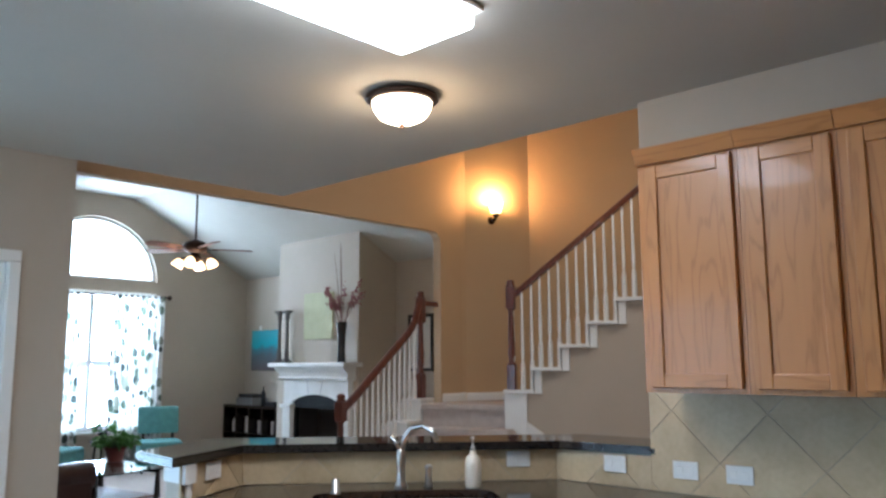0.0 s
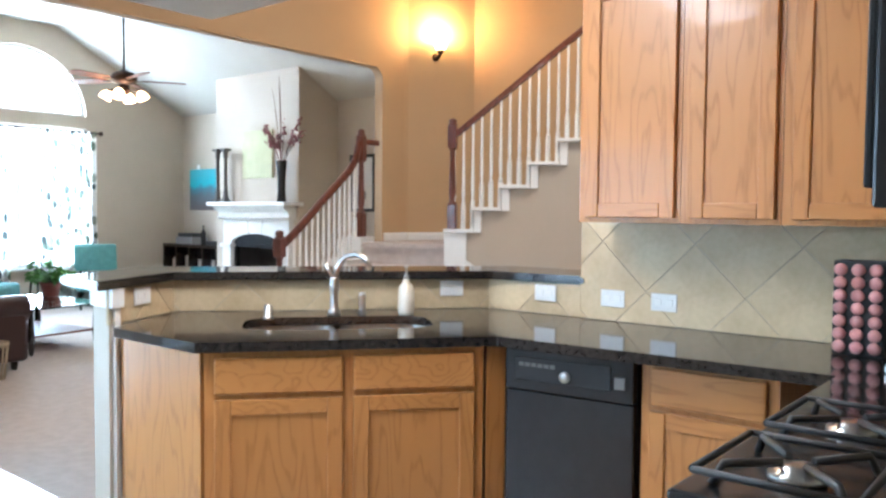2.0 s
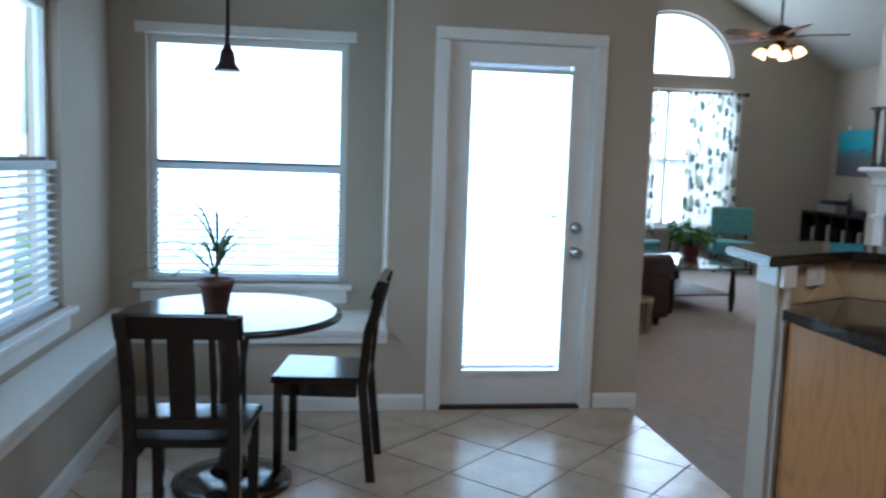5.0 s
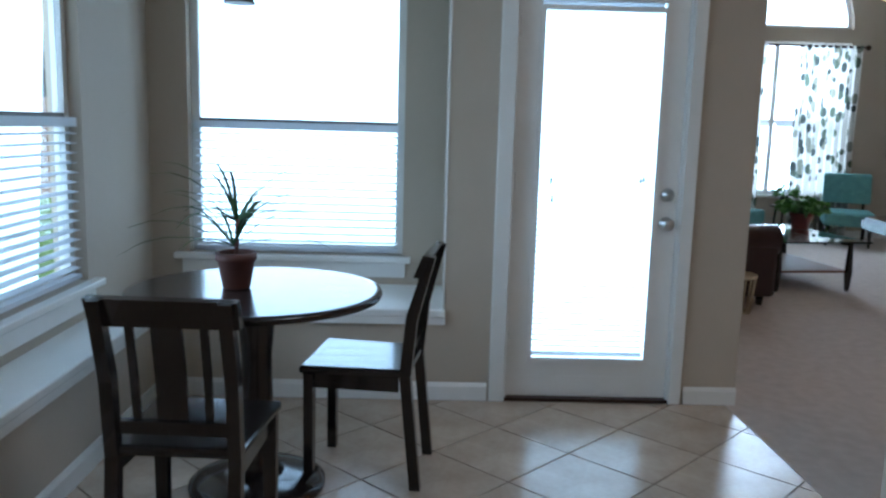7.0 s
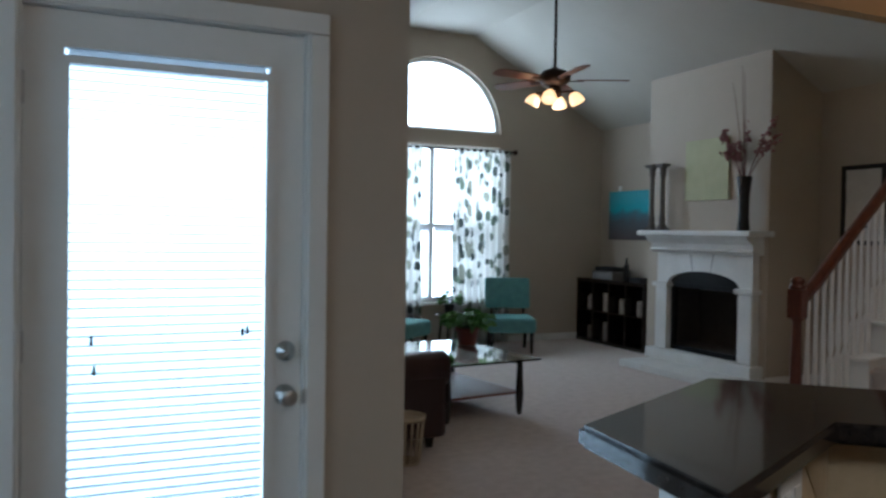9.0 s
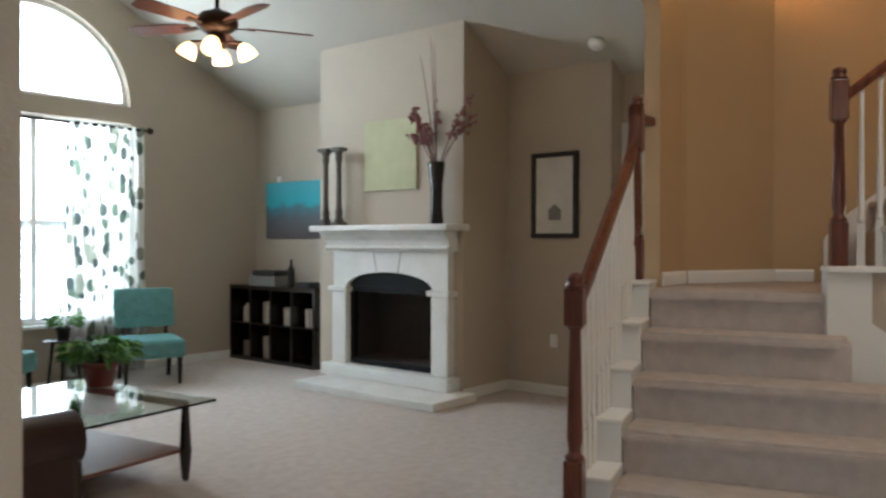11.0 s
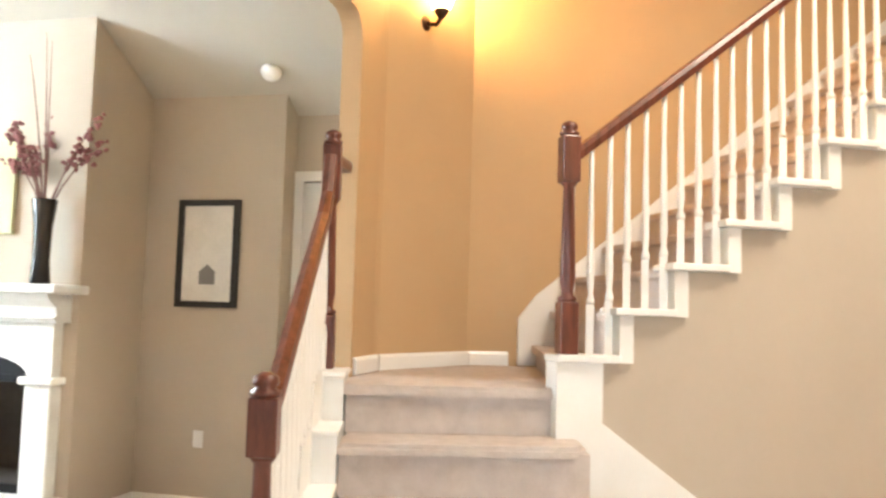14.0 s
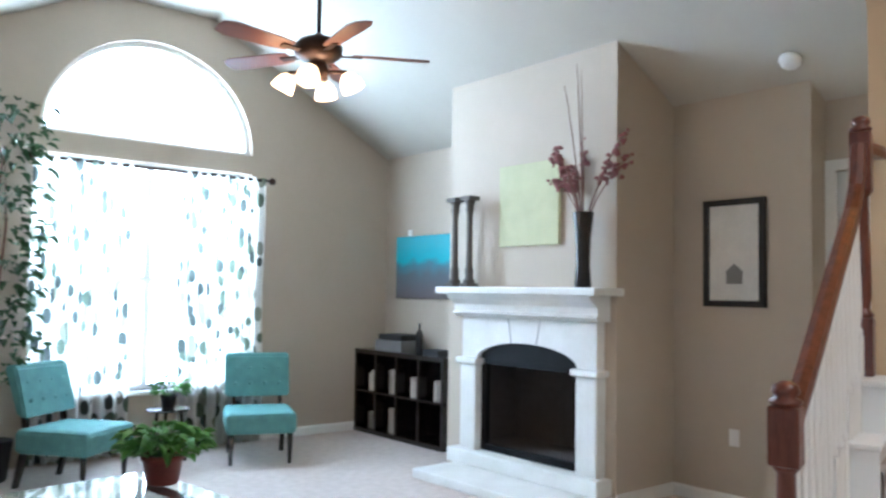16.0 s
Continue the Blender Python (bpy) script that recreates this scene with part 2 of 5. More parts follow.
def curtain_mat():
    m = mat("leaf_print_sheer", (0.78, 0.77, 0.72), 0.8)
    n, l = m.node_tree.nodes, m.node_tree.links
    b = n["Principled BSDF"]
    tc, mp = n.new("ShaderNodeTexCoord"), n.new("ShaderNodeMapping")
    mp.inputs["Scale"].default_value = (1.15, 0.0, 0.48)
    mp.inputs["Rotation"].default_value = (0, 0.5, 0)
    l.new(tc.outputs["Object"], mp.inputs[0])
    v = n.new("ShaderNodeTexVoronoi")
    v.inputs["Scale"].default_value = 14
    l.new(mp.outputs[0], v.inputs["Vector"])
    lt = n.new("ShaderNodeMath")
    lt.operation = 'LESS_THAN'
    lt.inputs[1].default_value = 0.46
    l.new(v.outputs["Distance"], lt.inputs[0])
    r = n.new("ShaderNodeValToRGB")
    r.color_ramp.interpolation = 'CONSTANT'
    e = r.color_ramp.elements
    e[0].color, e[1].color = (0.10, 0.12, 0.11, 1), (0.34, 0.34, 0.27, 1)
    e[1].position = 0.35
    k = e.new(0.66)
    k.color = (0.78, 0.77, 0.72, 1)
    k = e.new(0.8)
    k.color = (0.16, 0.20, 0.15, 1)
    sp = n.new("ShaderNodeSeparateColor")
    l.new(v.outputs["Color"], sp.inputs[0])
    l.new(sp.outputs[0], r.inputs[0])
    mx = n.new("ShaderNodeMix")
    mx.data_type = 'RGBA'
    mx.inputs[6].default_value = (0.80, 0.79, 0.75, 1)
    l.new(lt.outputs[0], mx.inputs[0])
    l.new(r.outputs[0], mx.inputs[7])
    l.new(mx.outputs[2], b.inputs["Base Color"])
    tr = n.new("ShaderNodeBsdfTranslucent")
    l.new(mx.outputs[2], tr.inputs[0])
    ms = n.new("ShaderNodeMixShader")
    ms.inputs[0].default_value = 0.5
    l.new(b.outputs[0], ms.inputs[1])
    l.new(tr.outputs[0], ms.inputs[2])
    l.new(ms.outputs[0], n["Material Output"].inputs[0])
    return m




def let_through(m, share):
    """Thin stuff that passes daylight."""
    n, l = m.node_tree.nodes, m.node_tree.links
    b, tr, ms = n["Principled BSDF"], n.new("ShaderNodeBsdfTranslucent"), n.new("ShaderNodeMixShader")
    tr.inputs[0].default_value = (0.85, 0.87, 0.9, 1)
    ms.inputs[0].default_value = share
    l.new(b.outputs[0], ms.inputs[1])
    l.new(tr.outputs[0], ms.inputs[2])
    l.new(ms.outputs[0], n["Material Output"].inputs[0])


let_through(M_BLIND, 0.55)
M_PAINTING = painting_mat()
M_CURTAIN = curtain_mat()

# ---- mesh helpers ----


def box(bm, lo, hi, bevel=0.0):
    g = bmesh.ops.create_cube(bm, size=1.0)["verts"]
    for v in g:
        v.co = Vector([(a + b) / 2 + c * (b - a) for a, b, c in zip(lo, hi, v.co)])
    if bevel:
        edges = list({e for v in g for e in v.link_edges})
        bmesh.ops.bevel(bm, geom=edges, offset=bevel, segments=2, affect='EDGES', profile=0.5)
    return bm


def B(lo, hi, bevel=0.0):
    return box(bmesh.new(), lo, hi, bevel)


def prism(bm, pts, d, axis=2):
    """A polygon pushed along an axis from d[0] to d[1]; pts hold the two other coordinates in order."""
    def at(p, w):
        q = list(p)
        q.insert(axis, w)
        return q
    a = [bm.verts.new(at(p, d[0])) for p in pts]
    b = [bm.verts.new(at(p, d[1])) for p in pts]
    bm.faces.new(a)
    bm.faces.new(b)
    for i in range(len(pts)):
        j = (i + 1) % len(pts)
        bm.faces.new((a[i], a[j], b[j], b[i]))
    bmesh.ops.recalc_face_normals(bm, faces=bm.faces)
    return bm


def P(pts, d, axis=2):
    return prism(bmesh.new(), pts, d, axis)


def lathe(bm, profile, at=(0, 0, 0), n=20, smooth=True):
    """A turned shape: profile of (radius, height)."""
    rings = []
    for r, z in profile:
        rings.append([bm.verts.new((at[0] + r * math.cos(2 * math.pi * i / n), at[1] + r * math.sin(2 * math.pi * i / n), at[2] + z)) for i in range(n)])
    for a, b in zip(rings, rings[1:]):
        for i in range(n):
            f = bm.faces.new((a[i], a[(i + 1) % n], b[(i + 1) % n], b[i]))
            f.smooth = smooth
    bm.faces.new(rings[0][::-1])
    bm.faces.new(rings[-1])
    return bm


def L(profile, at=(0, 0, 0), n=20):
    return lathe(bmesh.new(), profile, at, n)


def tube(bm, pts, r, n=8, r2=None):
    pts = [Vector(p) for p in pts]
    rings = []
    for i, p in enumerate(pts):
        d = (pts[min(i + 1, len(pts) - 1)] - pts[max(i - 1, 0)]).normalized()
        q = d.to_track_quat('Z', 'Y')
        rr = r if r2 is None else r + (r2 - r) * i / (len(pts) - 1)
        rings.append([bm.verts.new(p + q @ Vector((rr * math.cos(2 * math.pi * k / n), rr * math.sin(2 * math.pi * k / n), 0))) for k in range(n)])
    for a, b in zip(rings, rings[1:]):
        for k in range(n):
            f = bm.faces.new((a[k], a[(k + 1) % n], b[(k + 1) % n], b[k]))
            f.smooth = True
    bm.faces.new(rings[0][::-1])
    bm.faces.new(rings[-1])
    return bm


def T(pts, r, n=8, r2=None):
    return tube(bmesh.new(), pts, r, n, r2)


def spun(bm, m):
    bmesh.ops.transform(bm, matrix=m, verts=bm.verts)
    return bm


def mesh_ob(name, bm, material):
    me = bpy.data.meshes.new(name)
    bm.to_mesh(me)
    bm.free()
    me.materials.append(material)
    return new(name, me)


def part(name, bm, material, parent, label=""):
    ob = mesh_ob(name, bm, material)
    ob.parent = parent
    bpy.context.view_layer.update()
    ob.matrix_parent_inverse = parent.matrix_world.inverted()
    return tagged(ob, label)


def thing(name, at, label, category, group=""):
    e = new(name)
    e.location = at
    e.empty_display_size = 0.1
    bpy.context.view_layer.update()
    return tagged(e, label, category, group)


def solo(name, bm, material, label, category, group=""):
    return tagged(mesh_ob(name, bm, material), label, category, group)


def struct(name, bm, material, label="", category=""):
    return tagged(mesh_ob(name, bm, material), label, category, kind="structure")


def walls(boxes):
    bm = bmesh.new()
    for lo, hi in boxes:
        box(bm, lo, hi)
    return bm


KC = 2.70   # kitchen ceiling
# ---- structure: floors ----
struct("ground", B((-60, -60, -0.40), (80, 90, -0.16)), M_GRASS, "green lawn round the house", "ground")
struct("patio", B((-3.5, 0.85, -0.15), (1.10, 4.4, -0.04)), M_CONCRETE, "pale concrete patio slab outside the door", "patio")
struct("floor_carpet", P([(1.105, -0.0), (1.105, -2.0), (2.2, -2.5), (2.62, -2.9), (2.62, -6.5), (10.5, -6.5), (10.5, 1.1), (7.7, 1.1), (7.7, 6.9), (1.1, 6.9)], (-0.12, 0.0)), M_CARPET, "beige cut pile carpet", "carpet")
tile_floor = struct("floor", B((-2.1, -6.6, -0.12), (1.10, 0.0, -0.006)), M_GROUT, "diagonal tan ceramic floor tiles with dark grout", "floor")
struct("floor_kitchen", P([(1.10, -6.6), (2.6, -6.6), (2.6, -2.9), (2.2, -2.5), (1.10, -2.0)], (-0.12, -0.001)), M_TILE, "tan ceramic floor under the cabinets", "floor")

# ---- structure: walls ----
# nook window wall with the opening, recess and side window
struct("wall_nook_north", walls([
    ((-2.08, 0.594, -0.1), (-1.72, 0.76, KC)), ((-0.545, 0.594, -0.1), (-0.32, 0.76, KC)),
    ((-1.72, 0.594, -0.1), (-0.545, 0.76, 0.62)), ((-1.72, 0.594, 2.09), (-0.545, 0.76, KC))]), M_WALL, "tan painted wall round the nook window", "wall")
struct("wall_door", walls([
    ((-0.32, 0.0, -0.1), (-0.02, 0.76, KC)), ((0.82, 0.0, -0.1), (1.15, 0.16, KC)), ((-0.02, 0.0, 2.06), (0.82, 0.16, KC))]), M_WALL, "tan painted wall round the patio door", "wall")
struct("wall_west", walls([
    ((-2.08, -0.26, -0.1), (-1.93, 0.594, KC)), ((-2.08, -6.6, -0.1), (-1.93, -1.85, KC)),
    ((-2.08, -1.85, -0.1), (-1.93, -0.26, 0.62)), ((-2.08, -1.85, 2.09), (-1.93, -0.26, KC))]), M_WALL, "tan painted wall round the side window", "wall")
struct("wall_south", walls([((-2.08, -6.75, -0.1), (10.65, -6.6, 5.3)), ((0.30, -6.6, -0.1), (2.57, -4.87, KC))]), M_WALL, "tan painted wall behind the range", "wall")
struct("wall_kitchen_east", walls([((2.57, -6.6, -0.1), (2.70, -2.965, KC))]), M_WALL, "tan painted wall behind the wall cabinets", "wall")
struct("ceiling_kitchen", P([(-2.08, -6.6), (2.635, -6.6), (2.635, 0.0), (1.15, 0.0), (1.15, 0.16), (-0.32, 0.16), (-0.32, 0.76), (-2.08, 0.76)], (KC, KC + 0.14)), M_CEIL, "off-white textured kitchen ceiling", "ceiling")
struct("wall_over_kitchen", walls([((2.50, -6.6, KC + 0.14), (2.632, -0.002, 5.3)), ((1.15, -0.13, KC + 0.14), (2.50, -0.002, 5.3))]), M_GLOWWALL, "tan painted upper wall above the kitchen, sconce glow in its colour", "wall")
# living room
struct("wall_living_west", walls([((1.0, 0.16, -0.1), (1.148, 6.83, 5.3))]), M_WALL, "tan painted living room wall", "wall")


def arch_wall():
    bm = bmesh.new()
    n = 24
    cx, hw, spring, top, sill = 4.20, 0.95, 2.74, 3.66, 0.55
    arc = [(cx + hw * math.cos(math.pi * i / n), spring + (top - spring) * math.sin(math.pi * i / n)) for i in range(n + 1)]
    prism(bm, [(1.15, -0.1), (cx - hw, -0.1), (cx - hw, 5.3), (1.15, 5.3)], (6.83, 7.0), 1)
    prism(bm, [(cx + hw, -0.1), (7.7, -0.1), (7.7, 5.3), (cx + hw, 5.3)], (6.83, 7.0), 1)
    box(bm, (cx - hw, 6.83, -0.1), (cx + hw, 7.0, sill))
    box(bm, (cx - hw, 6.83, 2.56), (cx + hw, 7.0, spring))
    for (x0, z0), (x1, z1) in zip(arc, arc[1:]):
        prism(bm, [(x0, z0), (x0, 5.3), (x1, 5.3), (x1, z1)], (6.83, 7.0), 1)
    return bm


struct("wall_arch_window", arch_wall(), M_WALL, "tan painted wall with a tall arched window", "wall")
struct("wall_living_east", walls([((6.76, 4.9, -0.1), (6.95, 6.83, 5.3)), ((6.80, 2.17, -0.1), (6.95, 4.9, 5.3))]), M_WALL, "tan painted wall of the living room", "wall")
struct("wall_chimney", walls([((6.13, 3.21, 1.45), (6.80, 5.0, 3.4)), ((6.13, 3.21, -0.1), (6.80, 3.44, 1.45)), ((6.13, 4.74, -0.1), (6.80, 5.0, 1.45)), ((6.70, 3.44, -0.1), (6.80, 4.74, 1.45)), ((6.13, 3.44, 0.95), (6.70, 4.74, 1.45)), ((6.13, 3.44, -0.1), (6.70, 4.74, 0.2))]), M_WALL, "tan painted chimney breast", "chimney breast")
struct("wall_hall", walls([((7.0, 1.32, -0.1), (7.12, 1.42, 2.95)), ((7.0, 1.42, 2.30), (7.12, 2.168, 2.95)), ((6.95, 2.17, -0.1), (7.7, 2.3, 2.9))]), M_WALL, "tan painted hall wall round a doorway", "wall")


def vault():
    bm = bmesh.new()
    prof = [(1.15, 2.70), (3.70, 3.99), (4.72, 3.99), (7.7, 2.39)]
    prism(bm, prof + [(x, z + 0.15) for x, z in reversed(prof)], (1.26, 6.83), 1)
    return bm


struct("ceiling_living", vault(), M_CEIL, "off-white vaulted living room ceiling", "ceiling")
# unseen walls, added so that no sun leaks into hall and stairwell
struct("wall_east_sunblock", walls([((7.7, 1.18, -0.1), (7.85, 7.0, 5.4)), ((10.5, -6.6, -0.1), (10.65, 1.06, 5.4)), ((6.95, 1.06, -0.1), (10.65, 1.18, 5.3))]), M_WALL, "unseen tan wall added to keep sunlight out", "wall")
struct("ceiling_stairwell", B((1.15, -6.6, 5.2), (10.65, 1.2, 5.35)), M_CEIL, "off-white high stairwell ceiling", "ceiling")


def header():
    bm = bmesh.new()
    pts = [(1.148, 2.92), (5.45, 2.92)] + [(5.45 + 0.13 * math.sin(a), 2.79 + 0.13 * math.cos(a)) for a in [math.pi / 2 * i / 8 for i in range(1, 9)]]
    pts += [(5.58, -0.1), (6.95, -0.1), (6.95, 5.3), (1.148, 5.3)]
    return prism(bm, pts, (1.20, 1.31), 1)


struct("wall_stair_north", header(), M_GLOWWALL, "tan wall with a wide opening to the living room, sconce glow in its colour", "wall")
struct("wall_stair_angle", P([(5.92, 1.199), (5.98, 1.19), (6.73, 0.84), (6.94, 0.90), (6.94, 1.199)], (-0.1, 5.3)), M_GLOWWALL, "tan angled wall carrying the sconce, its glow in the colour", "wall")
TURN = Matrix.Translation((5.45, 0.122, 0)) @ Matrix.Rotation(radians(25), 4, 'Z') @ Matrix.Translation((-5.47, -0.085, 0))   # the upper flight turns off at an angle
struct("wall_stair_east", spun(B((6.93, -6.0, -0.1), (7.08, 0.25, 5.3)), TURN), M_GLOWWALL, "tan stairwell wall with the sconce glow in its colour", "wall")


def base_run(name, a, b, z=0.0, h=0.09, t=0.016):
    """A skirting board along a line, on its left side."""
    a, b = Vector((*a, 0)), Vector((*b, 0))
    d = (b - a).normalized()
    s = Vector((-d.y, d.x, 0)) * t
    bm = bmesh.new()
    prof = [(0.0, z + 0.002), (1.0, z + 0.002), (1.0, z + h * 0.8), (0.45, z + h), (0.0, z + h)]
    ends = [[bm.verts.new(p + s * u + Vector((0, 0, w))) for u, w in prof] for p in (a, b)]
    for i in range(5):
        j = (i + 1) % 5
        bm.faces.new((ends[0][i], ends[0][j], ends[1][j], ends[1][i]))
    bm.faces.new(ends[0])
    bm.faces.new(ends[1])
    bmesh.ops.recalc_face_normals(bm, faces=bm.faces)
    return struct(name, bm, M_WHITE, "white painted baseboard", "baseboard")


for a, b in [((-0.10, 0), (-1.70, 0)), ((1.15, 0), (0.885, 0)), ((1.15, 0.0), (1.15, 0.02)), ((-1.70, -0.02), (-1.70, -4.5)), ((6.80, 2.17), (6.80, 3.20)),
             ((6.13, 3.21), (6.80, 3.21)), ((6.76, 5.0), (6.76, 6.83)), ((3.1, 6.83), (1.16, 6.83)), ((6.76, 6.83), (5.2, 6.83)), ((1.148, 6.8), (1.148, 0.2))]:
    if a == (6.13, 3.21):
        a, b = b, a
    base_run("baseboard", a, b)
base_run("baseboard", (6.72, 0.84), (5.98, 1.186), 1.066)
base_run("baseboard", (5.97, 1.196), (5.60, 1.196), 1.066)
base_run("baseboard", (6.84, 0.60), (6.73, 0.83), 1.066)

# ---- windows and doors ----


def sash_window(name, plane, lo, hi, axis, inward, label):
    """A double hung window in a wall; axis 0: along x, 1: along y. lo, hi: (along, z)."""
    w = struct(name, frame_ring(lo, hi, plane, axis, 0.045, 0.05), M_WHITE, label, "window")
    mid = 1.335
    part("meeting_rail", bar(lo[0] + 0.045, hi[0] - 0.045, mid - 0.022, mid + 0.022, plane, axis, 0.05), M_GREY, w, "grey meeting rail")
    for z0, z1 in ((lo[1] + 0.045, mid - 0.022), (mid + 0.022, hi[1] - 0.045)):
        p = part("pane", bar(lo[0] + 0.045, hi[0] - 0.045, z0, z1, plane, axis, 0.004), M_GLASS, w)
        p.visible_shadow = False
    return w


def bar(a0, a1, z0, z1, plane, axis, t):
    if axis == 0:
        return B((a0, plane - t / 2, z0), (a1, plane + t / 2, z1))
    return B((plane - t / 2, a0, z0), (plane + t / 2, a1, z1))


def frame_ring(lo, hi, plane, axis, w, t):
    bm = bmesh.new()
    for a0, a1, z0, z1 in ((lo[0], lo[0] + w, lo[1], hi[1]), (hi[0] - w, hi[0], lo[1], hi[1]), (lo[0] + w, hi[0] - w, lo[1], lo[1] + w), (lo[0] + w, hi[0] - w, hi[1] - w, hi[1])):
        if axis == 0:
            box(bm, (a0, plane - t / 2, z0), (a1, plane + t / 2, z1))
        else:
            box(bm, (plane - t / 2, a0, z0), (plane + t / 2, a1, z1))
    return bm


def blind(lo, hi, plane, axis, z_top, z_bottom, step, tilt, depth, label, group):
    """Venetian blind: head rail, slats, bottom rail."""
    cx = (lo + hi) / 2
    at = (cx, plane, z_bottom) if axis == 0 else (plane, cx, z_bottom)
    th = thing("window_blind", at, label, "blind", group)
    part("head_rail", bar(lo, hi, z_top - 0.04, z_top, plane, axis, 0.05), M_BLIND, th)
    part("bottom_rail", bar(lo, hi, z_bottom, z_bottom + 0.02, plane, axis, depth * 0.9), M_BLIND, th)
    bm = B((lo, -depth / 2, -0.0007), (hi, depth / 2, 0.0007)) if axis == 0 else B((-depth / 2, lo, -0.0007), (depth / 2, hi, 0.0007))
    r = Matrix.Rotation(radians(tilt), 4, 'X' if axis == 0 else 'Y')
    spun(bm, r)
    first = part("slat", bm, M_BLIND, th)
    z = z_bottom + 0.05
    k = 0
    while z < z_top - 0.05:
        s = first if k == 0 else first.copy()
        if k:
            scene.collection.objects.link(s)
        s.location = (0, plane, z) if axis == 0 else (plane, 0, z)
        z += step
        k += 1
    return th


sash_window("window_1", 0.69, (-1.72, 0.62), (-0.545, 2.09), 0, -1, "white double hung window with grey meeting rail")
sash_window("window_2", -2.01, (-1.85, 0.62), (-0.26, 2.09), 1, 1, "white double hung side window of the nook")
blind(-1.69, -0.575, 0.635, 0, 1.34, 0.635, 0.042, 8, 0.045, "white open slat blind in the nook window", "nook blinds")
blind(-1.82, -0.29, -1.965, 1, 1.34, 0.635, 0.042, 8, 0.045, "white open slat blind in the side window", "nook blinds")
# sills and aprons
struct("window_sill_1", B((-1.80, 0.545, 0.585), (-0.50, 0.66, 0.618), 0.006), M_WHITE, "white window sill", "sill")
struct("window_sill_2", B((-1.985, -1.93, 0.585), (-1.88, -0.18, 0.618), 0.006), M_WHITE, "white window sill", "sill")
struct("trim", B((-1.76, 0.577, 0.50), (-0.53, 0.593, 0.584)), M_WHITE, "white apron under the sill", "trim")
struct("trim", B((-1.929, -1.88, 0.50), (-1.913, -0.22, 0.584)), M_WHITE, "white apron under the sill", "trim")
struct("trim", B((-1.78, 0.575, 2.09), (-0.50, 0.592, 2.15)), M_WHITE, "white head trim of the window", "trim")
# window seat
struct("bench_wall", walls([((-1.74, -0.0, -0.1), (-0.32, 0.14, 0.42)), ((-1.93, -5.0, -0.1), (-1.70, -0.0, 0.42))]), M_WALL, "tan wall under the window seat", "wall")
seat = thing("window_bench", (-1.0, 0.3, 0.42), "white painted built-in bench ledge along two walls", "bench")
part("seat_board", B((-1.69, -0.03, 0.42), (-0.315, 0.59, 0.46), 0.008), M_WHITE, seat)
part("seat_board", B((-1.925, -5.0, 0.42), (-1.672, 0.59, 0.458), 0.008), M_WHITE, seat)
part("seat_trim", B((-1.70, -0.022, 0.385), (-0.315, -0.002, 0.419)), M_WHITE, seat)
part("seat_trim", B((-1.698, -5.0, 0.385), (-1.68, -0.03, 0.419)), M_WHITE, seat)
# white strip stands in for the window light on the jamb edge
struct("trim", B((-0.330, -0.004, 0.46), (-0.3195, 0.02, KC)), M_WHITE, "white strip imitating window light on the recess edge", "trim")

# patio door
door = struct("door_1", frame_ring((0.0, 0.02), (0.80, 2.05), 0.05, 0, 0.105, 0.044), M_WHITE, "white patio door with a full glass pane, shut", "door")
part("kick_panel", B((0.105, 0.030, 0.125), (0.695, 0.068, 0.21)), M_WHITE, door)
part("glass_bead", frame_ring((0.097, 0.195), (0.703, 1.92), 0.024, 0, 0.022, 0.012), M_WHITE, door)
pn = part("pane", B((0.106, 0.046, 0.212), (0.694, 0.052, 1.944)), M_GLASS, door)
pn.visible_shadow = False
casing = struct("door_casing", bmesh.new(), M_WHITE, "white moulded door casing", "door casing")
for lo, hi in (((-0.09, -0.018, 0.0), (-0.012, -0.001, 2.052)), ((0.808, -0.018, 0.0), (0.872, -0.001, 2.052)), ((-0.09, -0.018, 2.054), (0.872, -0.001, 2.12))):
    part("casing_board", B(lo, hi, 0.005), M_WHITE, casing)
for lo, hi in (((-0.02, 0.0, 0.0), (-0.002, 0.15, 2.06)), ((0.802, 0.0, 0.0), (0.82, 0.15, 2.06)), ((-0.002, 0.0, 2.052), (0.802, 0.15, 2.06))):
    part("jamb", B(lo, hi), M_WHITE, casing)
part("threshold", B((-0.02, -0.01, 0.0), (0.82, 0.15, 0.018), 0.004), M_BRONZE, casing, "dark bronze threshold")
for z, lab in ((1.045, "brushed steel deadbolt"), (0.905, "brushed steel knob")):
    bm = L([(0.033, 0.0), (0.033, 0.008), (0.012, 0.012), (0.012, 0.03), (0.027, 0.04), (0.03, 0.055), (0.02, 0.066), (0.004, 0.068)] if z < 1 else [(0.032, 0.0), (0.030, 0.018), (0.012, 0.02), (0.010, 0.03), (0.004, 0.031)])
    spun(bm, Matrix.Translation((0.748, 0.027, z)) @ Matrix.Rotation(radians(90), 4, 'X'))
    part("deadbolt" if z > 1 else "door_knob", bm, M_STEEL, door, lab)
for z in (0.30, 1.09, 1.82):
    part("hinge", T([(-0.004, 0.022, z - 0.045), (-0.004, 0.022, z + 0.045)], 0.008), M_STEEL, door)
blind(0.115, 0.685, 0.085, 0, 1.945, 0.215, 0.028, 4, 0.024, "white mini blind with open slats on the patio door", "door blind")


for x, z in ((0.18, 1.10), (0.188, 1.01), (0.615, 1.11), (0.63, 1.115)):
    part("cord_tassel", L([(0.003, 0), (0.006, 0.005), (0.005, 0.02), (0.002, 0.03)], (x, 0.036, z - 0.015), 8), M_BLACKMATTE, door, "small dark cord tassel")
